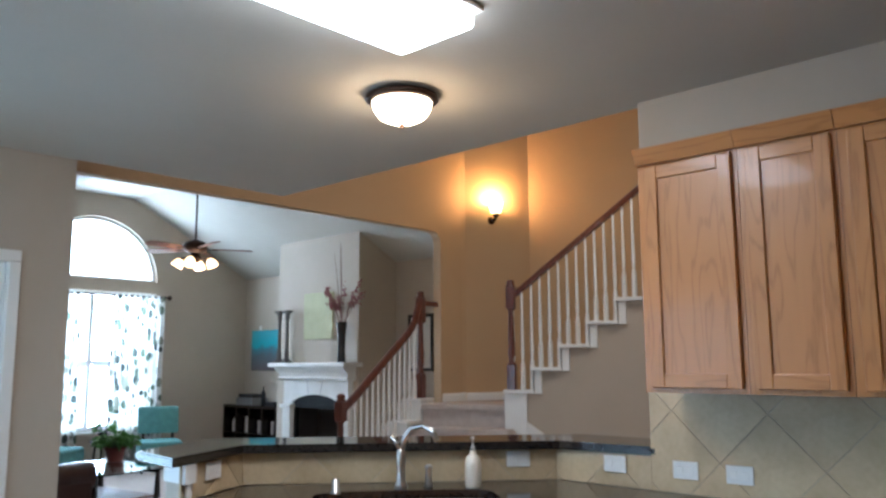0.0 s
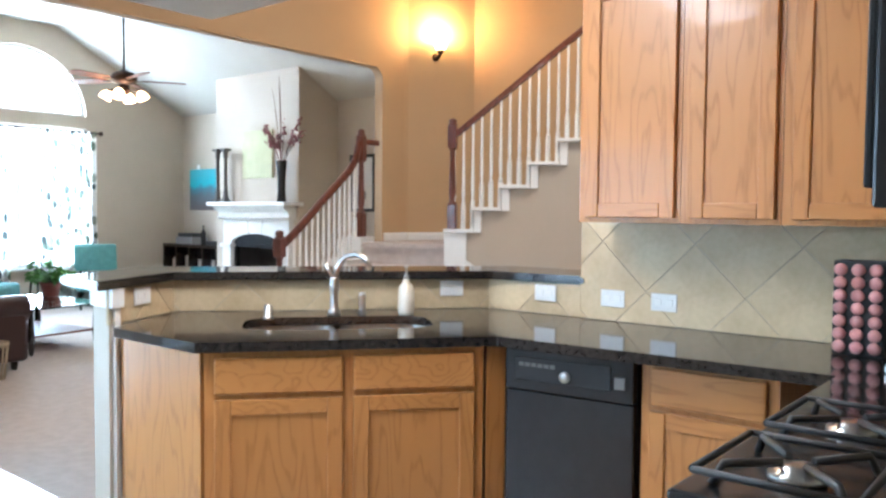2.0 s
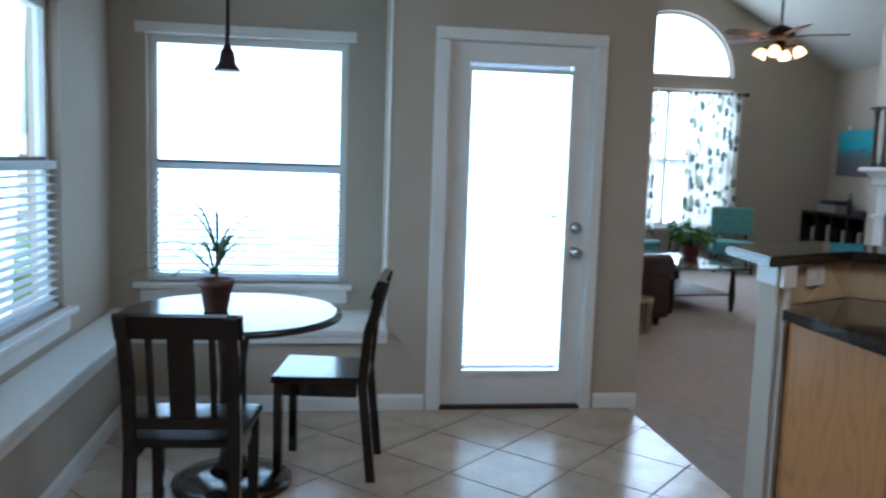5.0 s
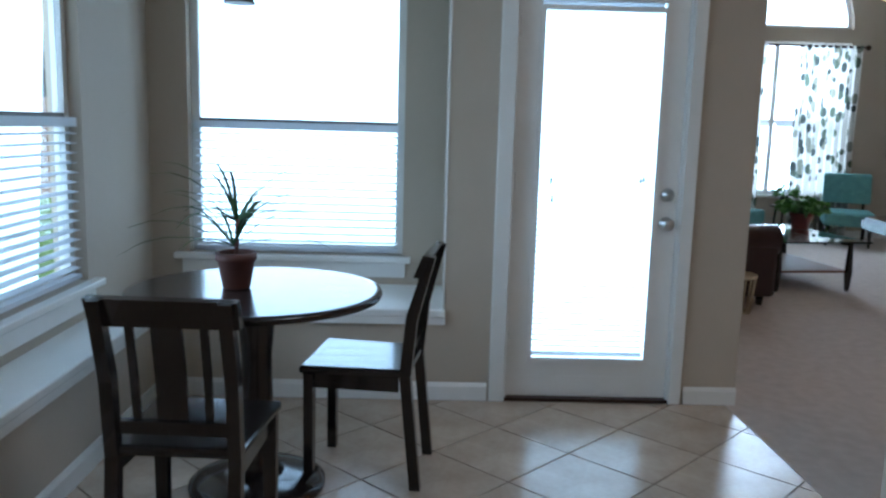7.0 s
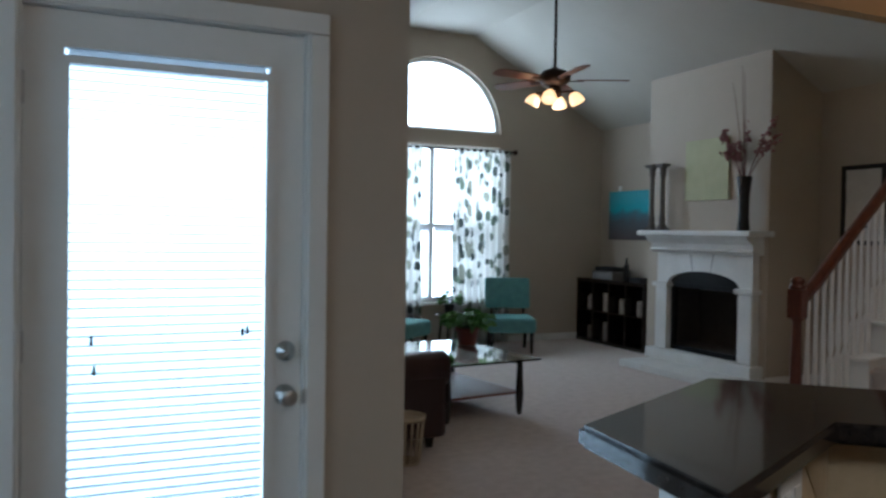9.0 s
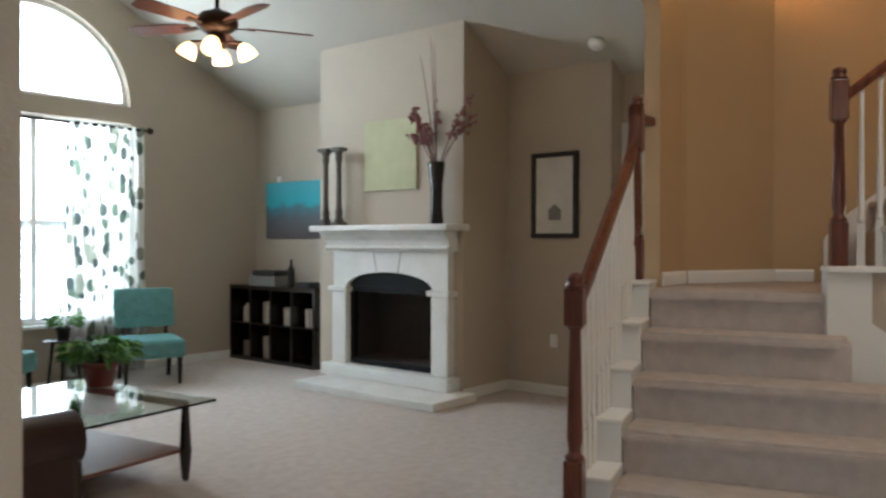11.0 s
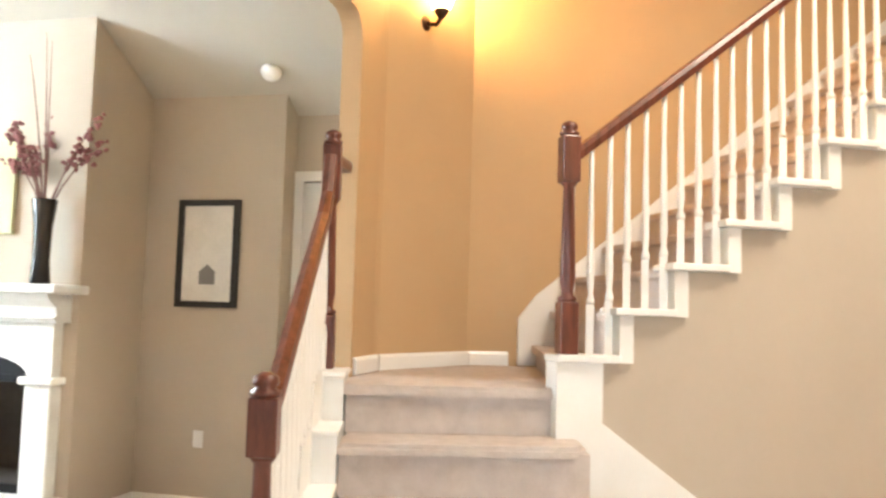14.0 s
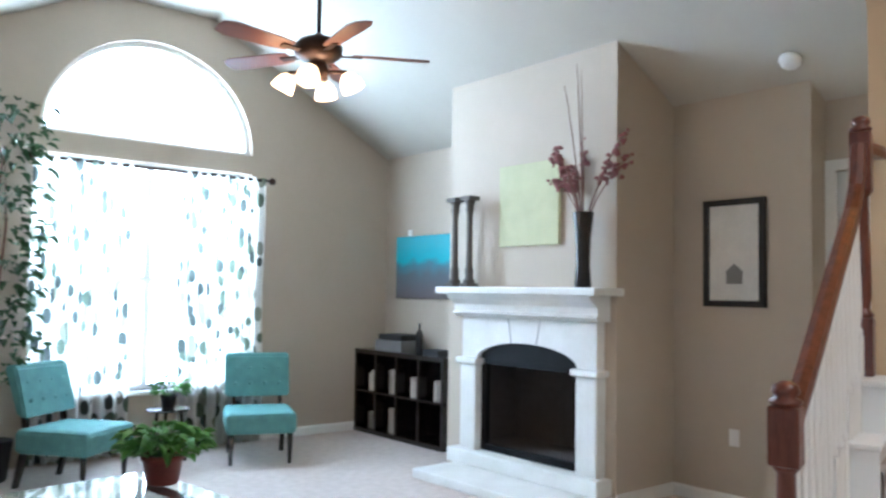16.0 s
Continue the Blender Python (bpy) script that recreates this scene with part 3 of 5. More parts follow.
# arched living window
def arch_window():
    cx, hw, spring, top, sill = 4.20, 0.95, 2.74, 3.66, 0.55
    w = struct("window_3", frame_ring((cx - hw, sill), (cx + hw, 2.56), 6.93, 0, 0.05, 0.05), M_WHITE, "tall white living room window under a half round light", "window")
    part("mullion", B((cx - 0.03, 6.9, sill + 0.05), (cx + 0.03, 6.96, 2.51)), M_WHITE, w)
    part("meeting_rail", B((cx - hw + 0.05, 6.9, 1.50), (cx - 0.03, 6.955, 1.55)), M_WHITE, w)
    part("meeting_rail", B((cx + 0.03, 6.9, 1.50), (cx + hw - 0.05, 6.955, 1.55)), M_WHITE, w)
    for x0, x1 in ((cx - hw + 0.05, cx - 0.03), (cx + 0.03, cx + hw - 0.05)):
        for z0, z1 in ((sill + 0.05, 1.50), (1.55, 2.51)):
            p = part("pane", B((x0, 6.928, z0), (x1, 6.932, z1)), M_GLASS, w)
            p.visible_shadow = False
    n = 24
    bm, pbm = bmesh.new(), bmesh.new()
    out = [(cx + hw * math.cos(math.pi * i / n), spring + (top - spring) * math.sin(math.pi * i / n)) for i in range(n + 1)]
    inn = [(cx + (hw - 0.05) * math.cos(math.pi * i / n), spring + 0.04 + (top - spring - 0.09) * math.sin(math.pi * i / n)) for i in range(n + 1)]
    for i in range(n):
        prism(bm, [out[i], out[i + 1], inn[i + 1], inn[i]], (6.90, 6.96), 1)
    box(bm, (cx - hw, 6.90, spring), (cx + hw, 6.96, spring + 0.04))
    part("arch_frame", bm, M_WHITE, w)
    prism(pbm, inn, (6.928, 6.932), 1)
    p = part("arch_pane", pbm, M_GLASS, w)
    p.visible_shadow = False
    struct("window_sill_3", B((cx - hw - 0.06, 6.76, 0.515), (cx + hw + 0.06, 6.9, 0.55), 0.006), M_WHITE, "white window sill", "sill")
    blind(cx + 0.05, cx + hw - 0.07, 6.885, 0, 1.5, 0.60, 0.042, 25, 0.045, "white blind drawn over the lower window half", "living blinds")
    blind(cx - hw + 0.07, cx - 0.05, 6.885, 0, 1.5, 0.60, 0.042, 25, 0.045, "white blind drawn over the lower window half", "living blinds")


arch_window()
rod = thing("curtain_rod", (4.2, 6.74, 2.50), "dark bronze curtain rod with ball ends", "curtain rod")
part("rod", T([(3.18, 6.74, 2.50), (5.30, 6.74, 2.50)], 0.014), M_BRONZE, rod)
for x in (3.16, 5.32):
    bm = bmesh.new()
    bmesh.ops.create_uvsphere(bm, u_segments=12, v_segments=8, radius=0.035)
    part("finial", spun(bm, Matrix.Translation((x, 6.74, 2.50))), M_BRONZE, rod)
for x in (3.24, 5.22):
    part("bracket", B((x - 0.012, 6.74, 2.48), (x + 0.012, 6.829, 2.52)), M_BRONZE, rod)


def curtain(x0, x1, folds, label):
    bm = bmesh.new()
    nx, nz = folds * 8, 14
    rnd = random.Random(int(x0 * 100))
    ph = rnd.random() * 6
    g = []
    for k in range(nz + 1):
        z = 2.52 - (2.52 - 0.03) * k / nz
        row = []
        for i in range(nx + 1):
            u = i / nx
            amp = 0.022 + 0.022 * k / nz
            x = x0 + (x1 - x0) * u + 0.02 * math.sin(k * 0.5 + ph) * (k / nz)
            row.append(bm.verts.new((x, 6.735 + amp * math.sin(2 * math.pi * folds * u + 0.25 * math.sin(k * 0.7 + ph)), z)))
        g.append(row)
    for k in range(nz):
        for i in range(nx):
            f = bm.faces.new((g[k][i], g[k][i + 1], g[k + 1][i + 1], g[k + 1][i]))
            f.smooth = True
    bmesh.ops.solidify(bm, geom=bm.faces[:], thickness=0.003)
    return solo("curtain", bm, M_CURTAIN, label, "curtain", "living room curtains")


curtain(3.20, 4.0, 8, "sheer white curtain printed with grey green leaves")
curtain(4.42, 5.25, 9, "sheer white curtain printed with grey green leaves")

# ---- stairs ----
RISE, NX = 0.213, (4.30, 4.58, 4.86, 5.14, 5.42)
SWING = Matrix.Translation((5.45, 0.122, 0)) @ Matrix.Rotation(radians(16), 4, 'Z') @ Matrix.Translation((-5.45, -0.122, 0))   # the lower flight
stairs = thing("staircase", (4.6, 0.5, 0), "beige carpeted staircase with a landing and white stringers", "staircase")
flare = (0.54, 0.44, 0.24, 0.06, 0.0)
for i, x in enumerate(NX):
    z = RISE * (i + 1)
    y0 = 0.13 - flare[i]
    bm = bmesh.new()
    if i < 4:
        x1 = NX[i + 1] + 0.04
        r = 0.13
        pts = [(x, 1.12), (x, y0 + r)]
        pts += [(x + r - r * math.cos(a), y0 + r - r * math.sin(a)) for a in (0.4, 0.8, 1.2)] + [(x + r, y0), (x1, y0), (x1, 1.12)]
        prism(bm, pts, (z - 0.045, z))
        prism(bm, [(x + 0.03, 1.115), (x + 0.03, y0 + (0.06 if i < 3 else 0.002)), (x1, y0 + 0.002), (x1, 1.115)], (max(z - RISE - 0.001, 0.0), z - 0.03))
        spun(bm, SWING)
    else:
        prism(bm, [(5.146, 1.073), (5.42, 0.125), (5.56, 0.02), (6.98, 0.20), (6.72, 0.835), (5.97, 1.185), (5.60, 1.195), (5.14, 1.195)], (z - 0.045, z))
        prism(bm, [(5.176, 1.073), (5.45, 0.125), (6.0, 0.3), (5.6, 1.1)], (z - RISE, z - 0.03))
    bmesh.ops.bevel(bm, geom=[e for e in bm.edges if all(abs(v.co.z - z) < 1e-4 for v in e.verts)], offset=0.018, segments=2, affect='EDGES')
    part("carpeted_step" if i < 4 else "landing", bm, M_CARPET, stairs)
# stringer and closed side towards the living room
side = [(NX[0] - 0.02, 0.0), (5.70, 0.0), (5.70, RISE * 5 + 0.03)]
for i in range(4, -1, -1):
    side += [(NX[i] - 0.01, RISE * (i + 1) + 0.03), (NX[i] - 0.01, RISE * i + 0.03)]
part("stringer", spun(P(side[:-1] + [(NX[0] - 0.02, 0.03)], (1.121, 1.31), 1), SWING), M_WHITE, stairs, "white painted stepped stringer")
for i, x in enumerate(NX):
    x1 = NX[i + 1] if i < 4 else 5.70
    part("tread_cap", spun(B((x - 0.03, 1.11, RISE * (i + 1) + 0.031), (x1 - 0.012, 1.33, RISE * (i + 1) + 0.055), 0.006), SWING), M_WHITE, stairs)
# upper flight
UX, UY, UZ, UR, UD = 5.44, 0.13, 1.20, 0.216, 0.272
for i in range(11):
    y, z = UY - UD * i, UZ + UR * i
    bm = bmesh.new()
    if i < 2:   # the first two treads narrow towards the far wall
        back, far = y - UD - 0.02, (-0.22, -0.34)[i]
        prism(bm, [(5.56, back), (6.905, min(back, far - 0.12)), (6.905, far), (5.56, y)], (z - 0.045, z))
        prism(bm, [(5.56, back), (6.905, min(back, far - 0.12)), (6.905, far - 0.03), (5.56, y - 0.03)], (z - UR, z - 0.03))
    else:
        box(bm, (5.56, y - UD - 0.02, z - 0.045), (6.905, y, z), 0.012)
        box(bm, (5.56, y - UD, z - UR), (6.905, y - 0.03, z - 0.03))
    part("carpeted_step", spun(bm, TURN), M_CARPET, stairs)
    # white cap and riser end seen from the hall
    part("tread_cap", spun(B((UX - 0.06, y - UD - 0.005, z - 0.012), (5.575, y + 0.025, z + 0.022), 0.006), TURN), M_WHITE, stairs)
    if i:
        part("riser_end", spun(B((UX - 0.028, y - 0.075, z - UR - 0.013), (5.565, y - 0.007, z - 0.014)), TURN), M_WHITE, stairs)
# wall under the flight
under = [(0.10, -0.1), (0.10, 1.0)]
for i in range(11):
    under += [(UY - UD * i - 0.076, UZ + UR * i - 0.014), (UY - UD * (i + 1) - 0.076, UZ + UR * i - 0.014)]
under += [(under[-1][0], 3.4), (-5.6, 3.4), (-5.6, -0.1)]
struct("wall_under_stairs", spun(P(under, (UX, 5.562), 0), TURN), M_WALL, "tan painted wall under the upper flight", "wall")
struct("trim", spun(P([(-0.07, 0.0), (-0.07, 0.92), (-0.62, 0.52), (-1.20, 0.08), (-1.20, 0.0)], (UX - 0.025, UX - 0.001), 0), TURN), M_WHITE, "white skirt board beside the lower steps", "trim")
struct("trim", spun(B((UX - 0.03, -0.069, 0.0), (5.56, 0.15, UZ - 0.014)), TURN), M_WHITE, "white post under the landing corner", "trim")
# inner skirt along the far stair wall
sk = [(-0.13, 1.07), (-0.13, 1.37), (-0.25, 1.52), (-2.9, 1.52 + 2.65 * UR / UD), (-2.9, 1.27 + 2.65 * UR / UD), (-0.25, 1.07)]
struct("trim", spun(P(sk, (6.906, 6.928), 0), TURN), M_WHITE, "white skirt board along the upper flight", "trim")


def newel(x, y, z0, z1, label, low=0.22, high=0.70, turn=0):
    t = thing("newel_post", (x, y, z0), label, "newel post", "stair posts")
    s = 0.043
    h = z1 - z0
    a, b = low * h, high * h
    g = b - a
    rz = Matrix.Translation((x, y, 0)) @ Matrix.Rotation(radians(turn), 4, 'Z')
    part("base_block", spun(B((-s, -s, z0), (s, s, z0 + a), 0.006), rz), M_CHERRY, t)
    prof = [(0.04, 0), (0.046, 0.015), (0.03, 0.03), (0.028, 0.05), (0.036, 0.10), (0.034, 0.2), (0.026, g - 0.022), (0.034, g - 0.012), (0.042, g)]
    part("turned_shaft", L(prof, (x, y, z0 + a), 16), M_CHERRY, t)
    part("top_block", spun(B((-s, -s, z0 + b), (s, s, z1 - 0.075), 0.006), rz), M_CHERRY, t)
    part("cap", L([(0.038, 0), (0.046, 0.01), (0.046, 0.018), (0.03, 0.026), (0.04, 0.04), (0.036, 0.06), (0.012, 0.074)], (x, y, z1 - 0.076), 16), M_CHERRY, t)
    return t


newel(3.918, 0.864, 0.0, 1.215, "dark cherry turned newel at the foot of the stairs", 0.30, 0.80, 16)
newel(5.29, 1.225, RISE * 5 + 0.055, 2.25, "dark cherry turned newel at the landing", 0.22, 0.70, 16)
newel(5.45, 0.122, UZ + 0.022, 2.30, "dark cherry turned newel starting the upper rail", 0.22, 0.73, 25)


def baluster(rail, x, y, z0, z1):
    h = z1 - z0
    bm = bmesh.new()
    box(bm, (x - 0.017, y - 0.017, z0), (x + 0.017, y + 0.017, z0 + h * 0.24))
    lathe(bm, [(0.017, h * 0.24), (0.022, h * 0.26), (0.012, h * 0.29), (0.018, h * 0.36), (0.016, h * 0.5), (0.011, h * 0.8), (0.012, h)], (x, y, z0), 8)
    part("baluster", bm, M_WHITE, rail)


def hand_rail(pts):
    """A moulded rail with a rounded top, swept along points."""
    prof = [(-0.028, -0.03), (0.028, -0.03), (0.032, 0.0), (0.026, 0.022), (0.0, 0.03), (-0.026, 0.022), (-0.032, 0.0)]
    bm = bmesh.new()
    pts = [Vector(p) for p in pts]
    rings = []
    for i, p in enumerate(pts):
        d = (pts[min(i + 1, len(pts) - 1)] - pts[max(i - 1, 0)]).normalized()
        s = d.cross(Vector((0, 0, 1))).normalized()
        u = s.cross(d)
        rings.append([bm.verts.new(p + s * a + u * b) for a, b in prof])
    for a, b in zip(rings, rings[1:]):
        for k in range(7):
            bm.faces.new((a[k], a[(k + 1) % 7], b[(k + 1) % 7], b[k]))
    bm.faces.new(rings[0])
    bm.faces.new(rings[-1])
    bmesh.ops.recalc_face_normals(bm, faces=bm.faces)
    return bm


rail1 = thing("stair_railing", (4.6, 1.02, RISE), "dark cherry handrail on white turned balusters, lower flight", "railing")
RA, RB = Vector((3.93, 0.867, 0)), Vector((5.27, 1.222, 0))
part("hand_rail", hand_rail([RA.lerp(RB, u) + Vector((0, 0, z)) for u, z in ((0.02, 1.08), (0.16, 1.19), (0.5, 1.50), (0.84, 1.80), (0.93, 1.92), (0.985, 2.11))]), M_CHERRY, rail1)
part("hand_rail", hand_rail([(5.33, 1.235, 2.12), (5.56, 1.255, 2.12)]), M_CHERRY, rail1)
for i in range(13):
    u = 0.085 + i * 0.07
    p = RA.lerp(RB, u)
    xl = (SWING.inverted() @ p).x
    k = [j for j in range(5) if NX[j] - 0.03 <= xl]
    baluster(rail1, p.x, p.y, RISE * (max(k) + 1) + 0.055 if k else 0.0, 1.03 + 0.90 * u)
rail2 = thing("stair_railing", (5.49, -1, UZ), "dark cherry handrail on white turned balusters, upper flight", "railing")
sl = UR / UD
part("hand_rail", spun(hand_rail([(5.47, 0.05, 2.145), (5.47, -2.9, 2.145 + 2.95 * sl)]), TURN), M_CHERRY, rail2)
for i in range(11):
    for f in (0.16, 0.50, 0.84):
        y = UY - UD * (i + f)
        p = TURN @ Vector((5.47, y - 0.02, 0))
        baluster(rail2, p.x, p.y, UZ + UR * i + 0.022, 2.11 + (0.07 - y) * sl)

# ---- sconce, smoke detector, hall ----
sc = thing("wall_sconce", (6.18, 0.88, 3.05), "lit amber glass sconce on a bronze arm", "sconce")
part("back_plate", spun(L([(0.055, 0), (0.05, 0.015), (0.02, 0.025)]), Matrix.Translation((6.175, 0.873, 3.05)) @ Matrix.Rotation(radians(-112), 4, 'Z') @ Matrix.Rotation(radians(90), 4, 'Y')), M_BRONZE, sc)
part("arm", T([(6.17, 0.86, 3.05), (6.14, 0.79, 3.03), (6.13, 0.765, 3.06), (6.13, 0.76, 3.10)], 0.014), M_BRONZE, sc)
part("shade", L([(0.03, 0.0), (0.055, 0.03), (0.075, 0.09), (0.085, 0.15), (0.082, 0.15), (0.07, 0.09), (0.05, 0.035)], (6.13, 0.76, 3.09)), M_SCONCE, sc)
part("cup", L([(0.012, 0), (0.022, 0.01), (0.036, 0.03), (0.05, 0.055), (0.046, 0.055), (0.03, 0.03)], (6.13, 0.76, 3.06)), M_BRONZE, sc, "bronze cup under the shade")
sc.location += Vector((0.115, 0.19, 0.07))
sd = thing("smoke_detector", (6.62, 2.3, 3.0), "white round smoke detector on the sloping ceiling", "smoke detector")
part("body", spun(L([(0.07, 0), (0.07, 0.02), (0.055, 0.045), (0.02, 0.05)]), Matrix.Translation((6.60, 2.20, 2.975)) @ Matrix.Rotation(radians(180 + 28), 4, 'Y')), M_PLASTIC, sd)
pf = thing("framed_picture", (6.79, 2.665, 1.36), "black framed tall print with a small grey house", "picture")
part("picture_frame", frame_ring((2.475, 1.38), (2.94, 2.13), 6.782, 1, 0.042, 0.034), M_BLACKMATTE, pf)
part("print", B((6.780, 2.517, 1.422), (6.792, 2.898, 2.088)), M_PAPER, pf, "pale print")
part("drawing", B((6.776, 2.645, 1.54), (6.780, 2.765, 1.62)), M_GREY, pf, "grey drawn house")
part("drawing", P([(2.635, 1.62), (2.775, 1.62), (2.705, 1.68)], (6.776, 6.780), 0), M_GREY, pf, "grey drawn roof")
# white leaf added in the open doorway, imitates the brightly lit room beyond
hd = struct("door_2", B((7.05, 1.43, 0.0), (7.09, 2.14, 2.29)), M_WHITE, "white leaf imitating the bright room beyond the hall doorway", "door")
for z0, z1 in ((0.25, 1.0), (1.15, 2.1)):
    part("door_panel", B((7.042, 1.58, z0), (7.052, 2.0, z1), 0.004), M_WHITE, hd)
for lo, hi in (((6.982, 1.36, 0), (6.998, 1.43, 2.36)), ((6.982, 2.10, 0), (6.998, 2.168, 2.36)), ((6.982, 1.43, 2.29), (6.998, 2.10, 2.36))):
    part("casing_board", B(lo, hi), M_WHITE, hd)


def plate(at, n, label, kind="outlet_plate", w=0.075, h=0.115, name="outlet"):
    """A cover plate facing n (unit, level) with two sockets or a rocker."""
    t = thing(kind, at, label, name, "wall plates")
    a = math.degrees(math.atan2(n[1], n[0]))
    m = pose(*at, 0, 0, a)
    part("cover", spun(B((0, -w / 2, -h / 2), (0.006, w / 2, h / 2), 0.002), m), M_PLASTIC, t)
    wide = w > h
    for s in (-1, 1):
        o = (s * w * 0.22, 0) if wide else (0, s * h * 0.2)
        part("socket", spun(B((0.006, o[0] - 0.015, o[1] - 0.015), (0.009, o[0] + 0.015, o[1] + 0.015), 0.001), m), M_WHITE, t)


plate((6.799, 2.72, 0.48), (-1, 0), "white outlet on the tan hall wall")
plate((6.759, 6.4, 2.05), (-1, 0), "small white sensor high on the tan wall", "wall_sensor", 0.07, 0.10, "sensor")

# ---- kitchen ----
BZ = 1.06   # underside of the bar top


def pony():
    """Half wall that carries the bar."""
    bm = bmesh.new()
    prism(bm, [(1.0, -1.655), (1.43, -1.44), (2.575, -2.44), (2.575, -2.962), (2.70, -2.962), (2.70, -2.38), (1.45, -1.28), (1.02, -1.49)], (-0.1, BZ))
    return bm


struct("wall_bar", pony(), M_WALL, "tan half wall under the raised bar", "wall")
struct("trim", P([(1.02, -1.672), (1.055, -1.65), (1.09, -1.50), (1.03, -1.50)], (0.0, BZ - 0.08)), M_WHITE, "white end post of the half wall", "trim")
struct("trim", P([(0.998, -1.69), (1.07, -1.655), (1.105, -1.48), (1.012, -1.48)], (BZ - 0.08, BZ - 0.002)), M_WHITE, "white cap block of the half wall end", "trim")


def slab(pts, z0, z1, name, label, category):
    bm = P(pts, (z0, z1))
    bmesh.ops.bevel(bm, geom=[e for e in bm.edges if abs(e.verts[0].co.z - e.verts[1].co.z) < 1e-4], offset=0.008, segments=2, affect='EDGES')
    return solo(name, bm, M_GRANITE, label, category)


slab([(0.91, -1.74), (1.40, -1.495), (2.53, -2.49), (2.56, -2.985), (2.93, -2.985), (2.93, -2.36), (1.50, -1.05), (0.95, -1.34)], BZ, BZ + 0.04, "bar_top", "polished black granite raised bar top", "bar top")

FRONT = [(1.0, -1.76), (1.01, -2.27), (1.87, -2.985), (1.95, -3.99)]


def counter():
    """Worktop with the sink cut out, as a ring round the bowl."""
    outer = [(0.98, -1.73), (0.985, -2.295), (1.85, -3.005), (1.925, -4.2), (1.40, -4.2), (1.40, -4.865), (2.565, -4.865), (2.565, -2.45), (1.425, -1.455)]
    bm = bmesh.new()
    c, u, v = Vector((1.70, -2.28)), Vector((0.763, -0.646)), Vector((0.646, 0.763))
    hole = []
    for k in range(24):
        a = 2 * math.pi * k / 24
        s = lambda q: math.copysign(abs(q) ** 0.45, q)
        p = c + u * 0.40 * s(math.cos(a)) + v * 0.20 * s(math.sin(a))
        hole.append(p)
    loops = []
    for z in (0.872, 0.91):
        a = [bm.verts.new((x, y, z)) for x, y in outer]
        b = [bm.verts.new((p.x, p.y, z)) for p in hole]
        ea = [bm.edges.new((a[i], a[(i + 1) % len(a)])) for i in range(len(a))]
        eb = [bm.edges.new((b[i], b[(i + 1) % 24])) for i in range(24)]
        bmesh.ops.triangle_fill(bm, edges=ea + eb, use_beauty=True)
        loops.append((a, b))
    for q in (0, 1):
        lo, hi = loops[0][q], loops[1][q]
        for i in range(len(lo)):
            j = (i + 1) % len(lo)
            bm.faces.new((lo[i], lo[j], hi[j], hi[i]))
    bmesh.ops.recalc_face_normals(bm, faces=bm.faces)
    solo("worktop", bm, M_GRANITE, "polished black granite worktop with a sink cut-out", "worktop")
    # bowl
    sk = thing("kitchen_sink", (1.70, -2.28, 0.70), "stainless steel undermount double sink", "sink")
    for sgn in (-1, 1):
        bm = bmesh.new()
        rings = []
        for z, f in ((0.871, 1.0), (0.74, 0.95), (0.70, 0.80)):
            ring = []
            for k in range(24):
                a = 2 * math.pi * k / 24
                s = lambda q: math.copysign(abs(q) ** 0.4, q)
                p = c + u * (sgn * 0.205 + 0.195 * f * s(math.cos(a))) + v * 0.205 * f * s(math.sin(a))
                ring.append(bm.verts.new((p.x, p.y, z)))
            rings.append(ring)
        for a, b in zip(rings, rings[1:]):
            for i in range(24):
                f = bm.faces.new((a[i], a[(i + 1) % 24], b[(i + 1) % 24], b[i]))
                f.smooth = True
        bm.faces.new(rings[-1])
        bmesh.ops.recalc_face_normals(bm, faces=bm.faces)
        part("bowl", bm, M_STEEL, sk)


counter()


def face_pose(a, b):
    """A frame with x along a->b, y into the cabinet, z up, at a."""
    a, b = Vector((*a, 0)), Vector((*b, 0))
    d = (b - a).normalized()
    m = Matrix.Identity(4)
    m.col[0][:3], m.col[1][:3], m.col[2][:3], m.col[3][:3] = d, Vector((-d.y, d.x, 0)), (0, 0, 1), a
    return m


def panel_door(parent, m, x0, x1, z0, z1, name="door", label="", y=-0.02):
    """Recessed panel oak door: stiles, rails, panel."""
    w = 0.058
    d = part(name, spun(B((x0 + w, y + 0.010, z0 + w), (x1 - w, y + 0.018, z1 - w)), m), M_OAK, parent, label)
    for lo, hi, mt in (((x0, y, z0), (x0 + w, y + 0.02, z1), M_OAK), ((x1 - w, y, z0), (x1, y + 0.02, z1), M_OAK), ((x0 + w, y, z0), (x1 - w, y + 0.02, z0 + w), M_OAKH), ((x0 + w, y, z1 - w), (x1 - w, y + 0.02, z1), M_OAKH)):
        part("stile" if hi[2] - lo[2] > 0.2 else "rail", spun(B(lo, hi, 0.004), m), mt, d)
    return d


